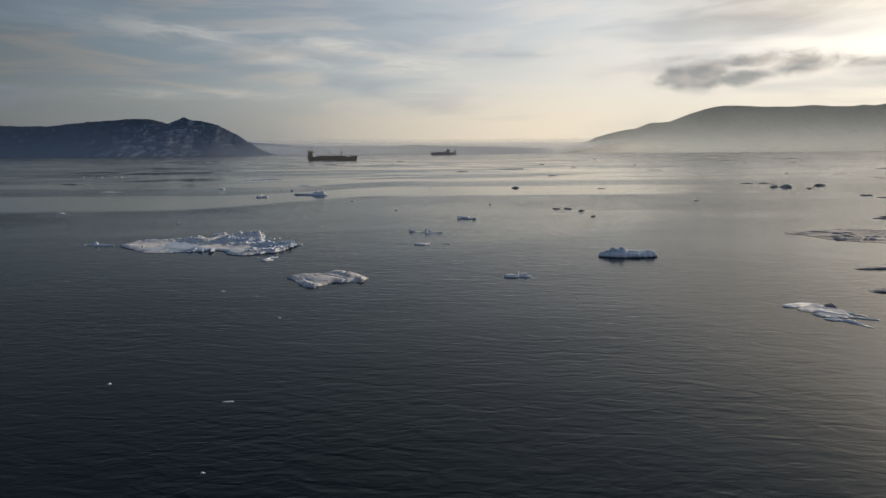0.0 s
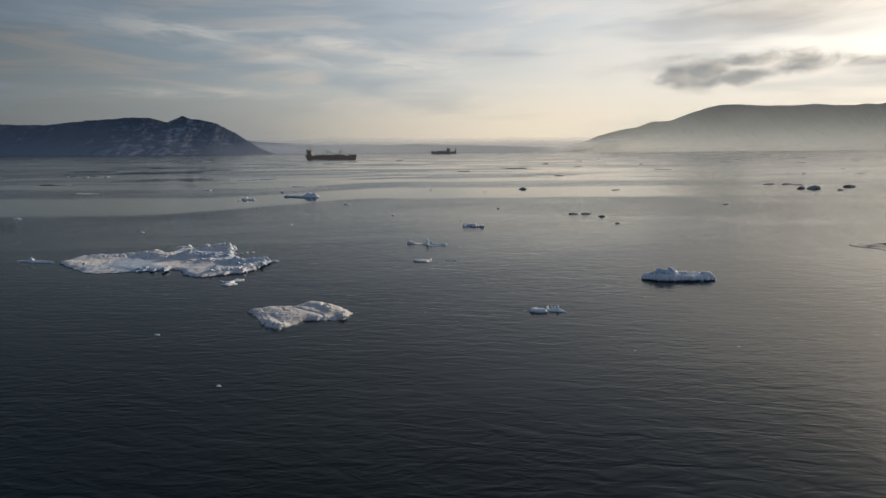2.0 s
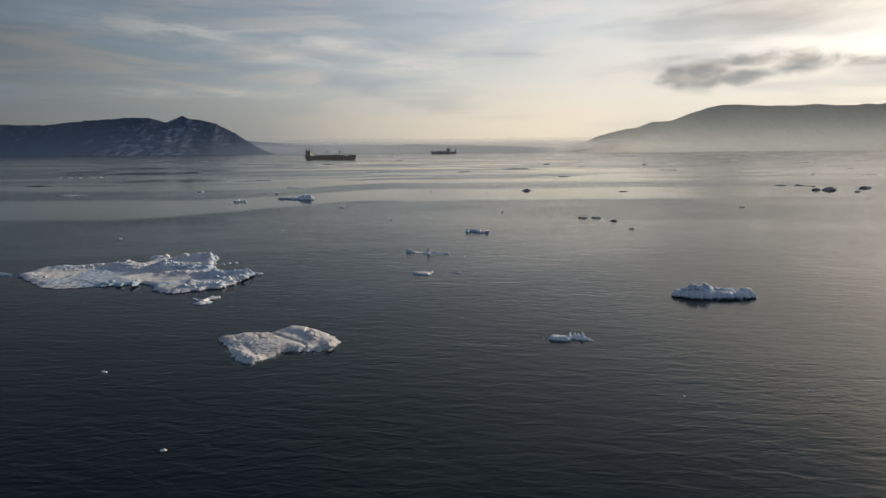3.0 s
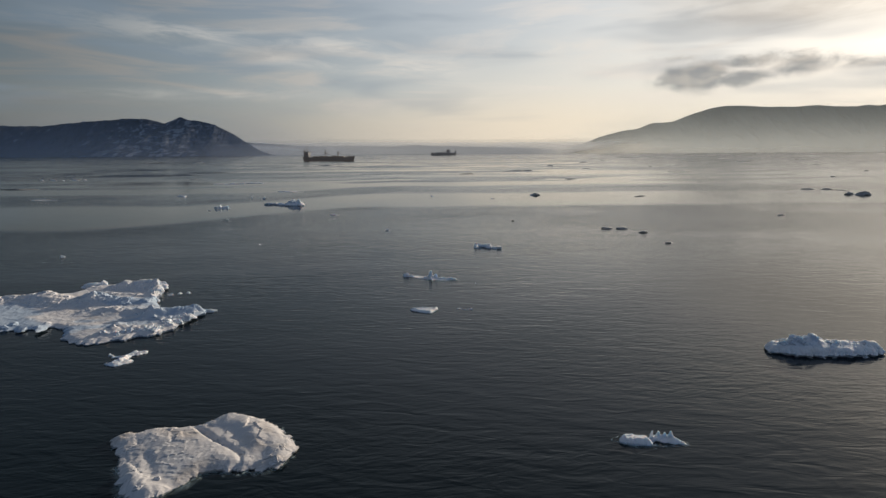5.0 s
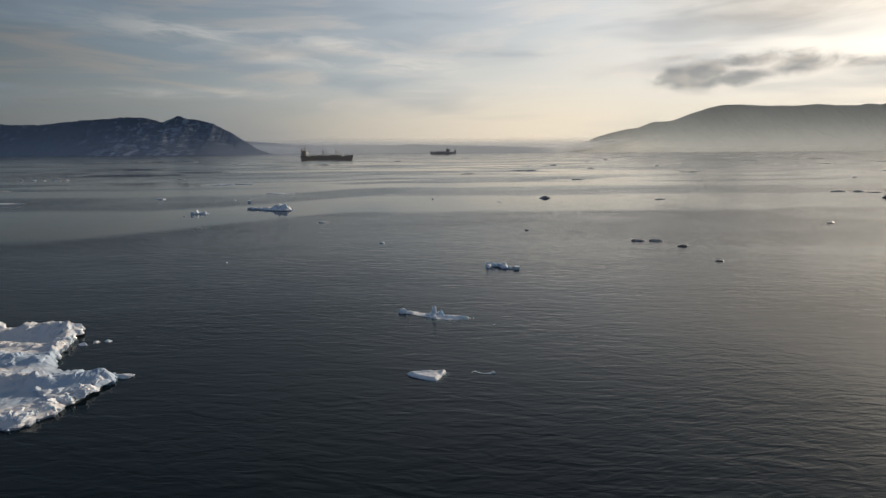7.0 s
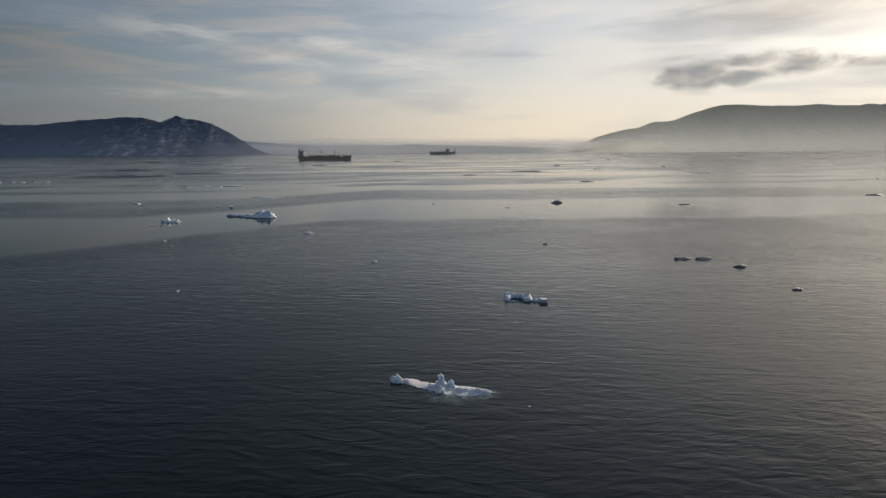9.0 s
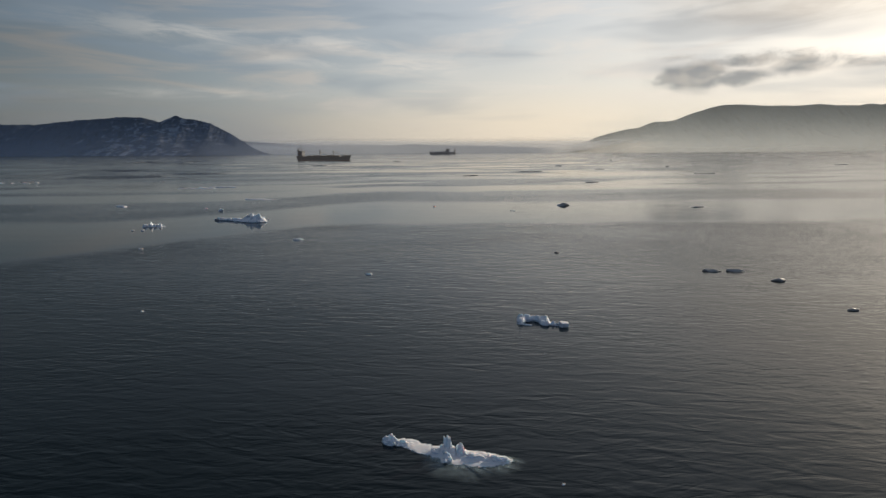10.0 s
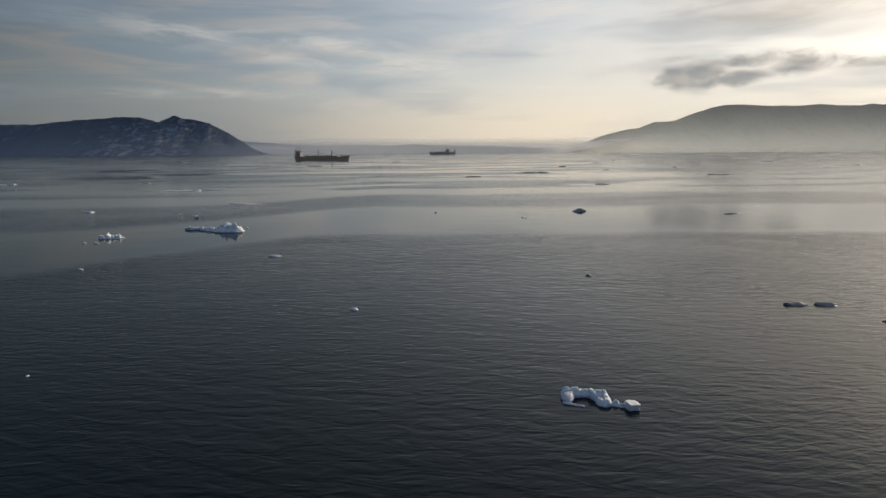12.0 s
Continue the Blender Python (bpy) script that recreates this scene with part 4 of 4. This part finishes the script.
def spired_floe():
    ob = thing("ice_floe", pose(0, 0, 0), "long sunken white ice floe with a small central spire", "ice floe", FLOATING)
    rim = [(-3.7, 126.9), (-2.4, 126.0), (-0.6, 124.9), (1.2, 123.9), (3.4, 123.6), (4.6, 124.2), (3.6, 125.0), (1.8, 125.6), (-0.4, 126.2), (-2, 127)]
    floe_slab("ice_tongue", rim, SNOW, ob, 0.1, 0.12, 0.05, 0.15, [(-2.9, 126.6, -2.0, 126.3, 0.16, 0.3), (0.4, 125.4, 0.9, 125.2, 0.25, 0.35), (2.0, 124.7, 4.2, 124.3, 0.12, 0.3)], 0.6, 31, 0.35, 0.06, 1.6, 0.05)
    sunken_rim(ob, rim, 2.2, 0.15, 31, (0.12, -0.99))
    for x, y, l, w, h, seed, peak in ((-3.1, 126.7, 1.1, 0.7, 0.5, 51, 0.2), (-2.3, 126.4, 1.2, 0.5, 0.24, 50, 0.3), (0.6, 125.3, 1.1, 0.8, 0.6, 53, 0.1), (0.66, 125.3, 0.62, 0.6, 1.4, 61, 0.0), (-0.1, 125.4, 0.9, 0.5, 0.28, 59, 0.3),
                                      (1.4, 125.1, 0.8, 0.6, 0.62, 57, 0.1), (2.4, 124.6, 1.2, 0.5, 0.26, 54, 0.3), (3.7, 124.3, 1.5, 0.6, 0.36, 55, 0.1), (0.5, 124.4, 0.9, 0.7, 0.4, 56, 0.2)):
        ice_block(ob, "ice_knob", x, y, 0.05, l, w, h, seed, SNOW, -18, 0, peak=peak, cuts=11, rough=0.2)
    return ob


def crown_ice():
    ob = thing("ice_chunk", pose(0, 0, 0), "white ice slab with a row of sharp melted teeth", "ice chunk", FLOATING)
    floe_slab("slab", [(12.75, 78.8), (13.4, 78.45), (14.7, 78.3), (14.85, 78.7), (14.6, 79.2), (13.6, 79.4), (13.1, 79.3)], SNOW, ob, 0.05, 0.45, 0.08, 0.1,
              [(13.2, 79.7, 14.4, 79.6, 0.08, 0.25)], 0.5, 61, 0.5, 0.04, 0.6, 0.05)
    floe_slab("toothed_edge", [(15.2, 79.0), (15.8, 78.6), (16.7, 78.4), (17.1, 78.4), (16.7, 78.9), (16.2, 79.3), (15.4, 79.5)], SNOW, ob, 0.05, 0.12, 0.05, 0.08,
              [(15.45, 79.2, 16.3, 78.95, 0.16, 0.3), (15.5, 79.2, 15.55, 79.2, 0.28, 0.1), (15.85, 79.05, 15.9, 79.05, 0.34, 0.1), (16.2, 78.95, 16.25, 78.95, 0.36, 0.11), (16.4, 78.8, 16.8, 78.6, 0.12, 0.2)], 0.2, 64, 0.3, 0.02, 0.4)
    ice_block(ob, "horn", 15.0, 79.1, 0, 0.36, 0.4, 0.6, 62, SNOW, 0, 0, lean=0.12, cuts=12)
    ice_block(ob, "low_bridge", 14.95, 79.0, 0, 0.8, 0.6, 0.2, 63, SNOW, 0, 0, cuts=12)
    sunken_rim(ob, [(12.2, 79.1), (13.6, 78.3), (15, 78.3), (17.1, 78.2), (17.2, 78.7), (15.4, 79.6), (13.4, 79.7)], 0.5, 0.15, 35)
    return ob


def hollow_ice():
    """A small floe melted through from one side into a horseshoe."""
    ob = thing("ice_chunk", pose(0, 0, 0), "melted ice block hollowed into a horseshoe round a dark pool", "ice chunk", FLOATING)
    floe_slab("ice_ring", [(9.75, 151.6), (9.55, 150.6), (9.9, 150.15), (10.35, 150.45), (10.7, 150.95), (11.5, 150.95), (11.9, 150.45), (12.0, 149.7), (12.5, 149.35), (13.05, 149.6), (13.15, 150.9), (12.7, 151.35), (11.2, 151.75)],
              SNOW, ob, 0.05, 0.55, 0.06, 0.05, [(9.95, 151.4, 11.0, 151.5, 0.14, 0.18), (12.4, 151.0, 12.9, 150.8, 0.08, 0.15)], 0.5, 61, 0.5, 0.05, 0.9, 0.05)
    floe_slab("thin_lip", [(9.4, 150.3), (9.7, 149.95), (10.4, 149.6), (10.9, 149.45), (11.0, 149.65), (10.4, 149.95), (9.9, 150.3)], SNOW, ob, 0.05, 0.16, 0.05, 0.06, (), 0.5, 66, 0.4, 0.02, 0.6)
    ice_block(ob, "broken_lump", 13.35, 149.75, 0.0, 0.7, 0.6, 0.42, 612, SNOW, 20, 0, cuts=10, rough=0.2)
    ice_block(ob, "broken_lump", 13.75, 149.6, 0.0, 0.55, 0.5, 0.3, 613, SNOW, -30, 0, cuts=10, rough=0.2)
    return ob


def shard_floe():
    ob = thing("ice_floe", pose(0, 0, 0), "rafted sheets of thin ice stacked in long shards", "ice floe", FLOATING)
    floe_slab("ice_sheet", [(46.2, 60.2), (47.4, 58.2), (48.6, 56.4), (50.2, 56.8), (51.0, 58.8), (50.4, 60.8), (48.6, 61.6)], ROTTEN, ob, 0.1, 0.13, 0.1, 0.3, (), 0.5, 37, 0.7, 0.06, 1.2, 0.05)
    # rafted sheets: middle, half length, half width, bearing, thickness
    for k, (x, y, l, w, turn, h) in enumerate(((47.2, 61.6, 2.1, 0.75, 16, 0.30), (49.2, 61.9, 1.5, 0.6, -22, 0.22), (48.2, 59.4, 1.9, 0.6, -10, 0.30), (50.2, 60.0, 1.7, 0.45, -42, 0.24), (49.0, 58.0, 1.9, 0.5, -34, 0.32), (51.2, 58.2, 1.7, 0.3, -50, 0.22),
                                               (47.6, 57.2, 1.4, 0.45, -46, 0.28), (50.8, 56.4, 2.0, 0.28, -28, 0.22), (47.6, 55.9, 1.0, 0.35, -20, 0.30), (48.9, 55.2, 1.1, 0.4, -50, 0.28), (49.3, 54.0, 1.1, 0.25, -68, 0.18))):
        c, n = math.cos(radians(turn)), math.sin(radians(turn))
        shape = [(-1, 0.1), (-0.4, -0.9), (0.5, -0.8), (1, -0.1), (0.4, 0.9), (-0.6, 1)]
        floe_slab("shard", [(x + c * l * u - n * w * v, y + n * l * u + c * w * v) for u, v in shape], SNOW, ob, 0.06, h * 0.75, 0.04, 0.1, [(x - c * l * 0.8 + n * w * 0.6, y - n * l * 0.8 - c * w * 0.6, x + c * l * 0.8 + n * w * 0.6, y + n * l * 0.8 - c * w * 0.6, -0.12, w * 0.35)], 0.3, 140 + k, 0.5, 0.02, 0.5, 0.02)
    ice_block(ob, "ice_knob", 51.0, 60.9, 0.02, 1.5, 0.7, 0.35, 151, SODDEN, -20, 0, "dark sodden ice lump", cuts=10, rough=0.2)
    return ob


def thin_floe(corners, shift, label):
    ob = floe_slab("thin_floe", corners, SODDEN, None, 0.25, 0.13, 0.1, 0.9, [(corners[1][0] + 6, corners[1][1] + 5, corners[4][0], corners[4][1] + 2, 0.22, 0.8), (corners[1][0] + 2, corners[1][1] - 2, corners[5][0] - 4, corners[5][1] + 2, 0.2, 0.7), (corners[2][0] + 1, corners[2][1] + 1, corners[4][0], corners[4][1] + 1.5, 0.25, 0.6)], 0.9, shift, 1.6, 0.12, 2.2, 0.09)
    return tagged(ob, label, "ice floe", FLOATING)


def mounded_floe():
    ob = thing("ice_floe", pose(0, 0, 0), "low ice strip rising to a lumpy snow mound", "ice floe", FLOATING)
    floe_slab("ice_strip", [(-60.8, 243.8), (-56, 242.2), (-51, 238.8), (-46, 237.8), (-44.4, 239.4), (-47, 242.6), (-52, 244.2), (-57, 244.8)], SNOW, ob, 0.22, 0.35, 0.25, 0.5,
              [(-49.4, 240.8, -46.4, 240, 1.75, 1.2), (-60.2, 244, -51, 241.6, 0.45, 0.9)], 0.7, 71, 0.8, 0.1, 1.2)
    for x, y, d, seed in ((-49.6, 240.6, 1.2, 171), (-47.6, 240.4, 1.1, 172), (-46.2, 239.4, 0.9, 173), (-51.6, 240.8, 0.8, 174), (-48.6, 241, 0.9, 176)):
        ice_block(ob, "snow_lump", x, y, 0.8 if d > 1 else 0.4, d * 1.5, d * 1.1, d * 0.6, seed, SNOW, seed * 41 % 180, 0, cuts=11, rough=0.2)
    return ob


def crumbled_floe():
    ob = thing("ice_floe", pose(0, 0, 0), "small crumbled floe of jumbled white lumps", "ice floe", FLOATING)
    floe_slab("ice_base", [(-74.3, 231.4), (-72, 230.6), (-69.4, 231), (-68.8, 232.4), (-71.4, 233), (-73.6, 232.6)], SNOW, ob, 0.18, 0.25, 0.2, 0.3, (), 0.6, 73, 0.6)
    for x, y, d, h, seed in ((-73.5, 231.5, 0.9, 0.5, 181), (-72.2, 232, 1.0, 1.1, 182), (-71.2, 231.6, 0.8, 0.6, 183), (-69.8, 231.8, 0.9, 0.8, 184), (-70.6, 232.4, 0.7, 0.6, 185)):
        ice_block(ob, "ice_lump", x, y, 0.12, d * 1.5, d, h, seed, SNOW, seed * 41 % 180, 0, cuts=11, rough=0.2, peak=0.4)
    return ob


great_floe()
mounded_floe()
crumbled_floe()
broken_floe()
tall_berg()
spired_floe()
crown_ice()
hollow_ice()
shard_floe()
thin_floe([(84.6, 119), (87, 114), (89, 107.8), (96.6, 104.2), (106, 103.5), (114, 108), (112, 118.4), (103, 122.6), (93, 120)], 43, "thin sodden grey ice sheet awash with meltwater")
ice_cube(14.4, 149.2, 0.86, 0.46, 12, 74, "squarish pale ice cube floating upright")
plate = thing("ice_slab", pose(0, 0, 0), "flat tilted bluish-white ice slab", "ice slab", FLOATING)
PLATE_RIM = [(-1.9, 109.2), (-1.75, 108.6), (-0.6, 107.9), (0.35, 107.55), (0.75, 107.85), (1.05, 108.5), (1.3, 109.25), (-0.2, 109.45)]
floe_slab("plate", PLATE_RIM, SNOW, plate, 0.06, 0.25, 0.06, 0.05, [(1.0, 108.7, 1.25, 109.2, 0.16, 0.18), (-1.6, 109.0, 0.9, 109.25, 0.1, 0.2)], 0.3, 83, 0.7, 0.02, 0.5)
sunken_rim(plate, PLATE_RIM, 0.7, 0.12, 83, (0.8, -0.6))
sliver = thing("ice_sliver", pose(0, 0, 0), "thin curved sliver of ice barely afloat", "ice sliver", FLOATING)
floe_slab("sliver_blade", [(3.6, 109.3), (4.0, 109.35), (4.45, 109.0), (5.0, 108.95), (5.5, 109.1), (5.5, 108.95), (5.0, 108.8), (4.42, 108.86), (4.0, 109.2)], SNOW, sliver, 0.035, 0.12, 0.04, 0.04, (), 0.4, 82, 0.4, 0.02, 0.5)
ice_block(sliver, "round_end", 5.5, 109.0, 0.0, 0.27, 0.25, 0.2, 821, SNOW, 0, 0, cuts=6, rough=0.1, detail=3)
bit = thing("ice_chunk", pose(0, 0, 0), "small three-armed ice fragment beside the great floe", "ice chunk", FLOATING)
floe_slab("branched_ice", [(-30.6, 96.3), (-29.6, 95.5), (-28.9, 95.7), (-28.5, 96.5), (-27.3, 96.7), (-27.4, 96.0), (-28.1, 95.5), (-28.1, 94.9), (-27.3, 94.2), (-28.4, 93.1), (-29.6, 93.7), (-28.9, 94.5), (-29.3, 95.0), (-30.4, 95.6)],
          SNOW, bit, 0.06, 0.24, 0.14, 0.2, [(-28.9, 94.0, -28.2, 95.2, 0.15, 0.3), (-28.2, 96.1, -27.6, 96.3, 0.12, 0.2)], 0.6, 97, 0.45, 0.06, 1.4)
ice_chunk("ice_fragment", -26.7, 109.6, 1.7, 1.0, 0.4, 98, SNOW, "flat ice fragment off the tip of the great floe", "ice fragment", turn=8)

# long low tail off the great floe
ice_chunk("ice_strip", -69.3, 112.1, 7.6, 1.2, 0.4, 95, SNOW, "narrow low strip of ice trailing off the great floe", turn=-13, peak=0.5)
ice_chunk("ice_chunk", -70.6, 112.8, 1.6, 0.8, 0.8, 96, SNOW, "knobbly ice chunk on the trailing strip", turn=5)


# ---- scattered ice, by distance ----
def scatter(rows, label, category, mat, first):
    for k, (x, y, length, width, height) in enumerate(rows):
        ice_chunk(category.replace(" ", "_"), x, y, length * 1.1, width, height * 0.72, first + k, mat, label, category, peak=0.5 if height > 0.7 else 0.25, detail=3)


scatter([(-67.9, 267.3, 1.4, 1.0, 0.9), (-75.5, 274.7, 0.9, 0.8, 0.5), (-45.8, 245.4, 0.9, 0.6, 0.3),
         (46, 275.2, 1.3, 1.0, 0.6)], "lumpy ice block with a snowy top", "ice chunk", SNOW, 200)
scatter([(47.6, 275.4, 3.4, 2.0, 1.2), (44.6, 174.1, 2.4, 1.2, 0.55), (48.4, 173.7, 2.3, 1.0, 0.5), (51.3, 167.5, 2.2, 1.1, 0.5), (24.0, 190.5, 0.9, 0.7, 0.45), (90.4, 265.8, 4.2, 1.4, 0.5), (104.6, 197, 2.7, 1.2, 0.45), (50.7, 153.2, 1.7, 0.8, 0.4)],
        "lumpy ice block toned grey for backlight", "ice chunk", BACKLIT, 203)
scatter([(-120.2, 175.1, 2.9, 1.2, 0.45), (-68.4, 145.6, 0.8, 0.7, 0.45), (-28.6, 208.6, 2.7, 1.0, 0.4), (-57.8, 199.5, 0.9, 0.5, 0.3), (-73.3, 225.1, 0.9, 0.6, 0.4),
         (-70.7, 224.9, 1.0, 0.6, 0.4), (-9.6, 174.9, 1.2, 0.7, 0.35), (26.9, 261.3, 0.6, 0.5, 0.35), (27.6, 260, 0.5, 0.4, 0.3),
         (-109.5, 285, 5.0, 1.6, 0.5), (-108.5, 283.9, 1.6, 1.0, 0.5),
         (-35.3, 157.1, 0.3, 0.25, 0.1), (2.4, 275.6, 0.9, 0.8, 0.4)],
        "small pale ice fragment adrift", "ice fragment", SNOW, 240)
scatter([(-26.5, 42.5, 0.32, 0.25, 0.12), (-15.0, 38.8, 0.75, 0.2, 0.1), (-13.1, 29.4, 0.3, 0.2, 0.1), (-28.3, 72.7, 0.6, 0.35, 0.2), (-16.9, 60.0, 0.42, 0.3, 0.15),
         (20.5, 66, 0.25, 0.2, 0.1), (31.0, 66.5, 0.3, 0.2, 0.1), (7.2, 121.8, 0.25, 0.2, 0.1), (-34.1, 118.3, 0.7, 0.5, 0.3), (-33.0, 118.5, 0.6, 0.4, 0.25), (-35.0, 117.6, 0.8, 0.5, 0.35)],
        "tiny white crumb of brash ice", "ice crumb", SNOW, 270)
scatter([(-161, 271.2, 12, 3, 0.3), (-124.8, 378.5, 21, 4, 0.5), (-112.5, 385.5, 20, 5, 0.55), (-120, 380, 5, 2, 0.9), (-115, 380.5, 4, 2, 0.9), (-68.6, 308.7, 13, 3.5, 0.45)],
        "low snowy strip of drift ice awash", "ice strip", SNOW, 290)
scatter([(-221.4, 340.3, 17.5, 4, 0.6),
         (34, 499.6, 11.5, 4, 0.7), (91.5, 560.5, 29, 5, 1.0), (100, 561, 8, 4, 1.6), (159.7, 725.3, 9, 5, 1.2), (189.6, 1261, 28, 9, 1.2), (100, 405.1, 10, 4, 0.6), (222, 507.3, 11.8, 4, 0.8),
         (272.4, 679.5, 6.4, 4, 1.2), (321.9, 735.3, 17, 6, 0.9)],
        "long low strip of drift ice, dark against bright water", "ice strip", BACKLIT, 300)
scatter([(571.6, 1494, 68, 14, 1.4), (344.6, 1069, 8, 5, 1.5), (173, 612, 9, 4, 0.7), (676.8, 1227, 32, 10, 1.4), (738.8, 1048, 46, 10, 1.2), (449, 730, 4.2, 3, 1.0), (503, 717, 15, 5, 0.9),
         (-266, 455, 9.7, 4, 0.7), (-173.7, 444, 6, 3, 0.5), (-558, 1139, 42, 10, 1.2), (-450, 1108, 19, 8, 1.2), (-50, 1039, 15, 7, 1.3), (-148, 819, 25, 7, 0.9), (283.7, 405.8, 4.5, 2.4, 0.7), (323.6, 398.4, 16.5, 4, 0.7)],
        "far thin line of drift ice on the bright bay", "ice strip", BACKLIT, 330)
scatter([(185.5, 295.1, 6, 2.5, 0.8), (193.4, 294, 6.6, 2.5, 0.8), (196, 289, 8, 2, 0.4), (180, 264.6, 3.8, 2.4, 1.3), (185.2, 263, 5.9, 3, 1.8), (190, 253, 3.1, 1.8, 0.6), (209.9, 272, 6.5, 2.6, 1.2),
         (106, 198.6, 1.6, 1.0, 0.35), (390.1, 502, 4.9, 2.6, 0.9), (443, 490, 24, 5, 0.9), (309, 339.6, 17, 4, 0.7), (185.3, 213.2, 6.2, 2.4, 0.7), (186, 203, 11, 3, 0.7), (194, 206, 8, 3, 0.8), (132, 141, 10.9, 3, 0.7)],
        "grey ice floe toned as backlit, lying low in the water", "ice floe", BACKLIT, 360)
scatter([(76.5, 81.4, 8.5, 2.2, 0.4), (65.6, 67.6, 7.5, 3.0, 0.6), (136, 145, 8, 2.6, 0.6), (410, 640, 9, 4, 0.7), (520, 900, 22, 6, 0.9), (650, 800, 18, 5, 0.8), (860, 1300, 40, 9, 1.1), (255, 900, 16, 6, 0.9),
         (420, 1350, 34, 9, 1.1), (120, 1500, 26, 9, 1.0), (-300, 900, 16, 6, 0.8)],
        "flat grey ice pan drifting on the bay", "ice floe", SODDEN, 390)
for k in range(7):
    s = k / 6
    ice_chunk("ice_fragment", -282 + 31 * s, 441.8 + 3 * math.sin(k * 2.1), 3.4 + 1.4 * math.sin(k * 1.7), 2.0, 0.45 + 0.15 * math.cos(k), 420 + k, SNOW,
              "pale hummock in a broken row of drift ice", "ice fragment", peak=0.4)
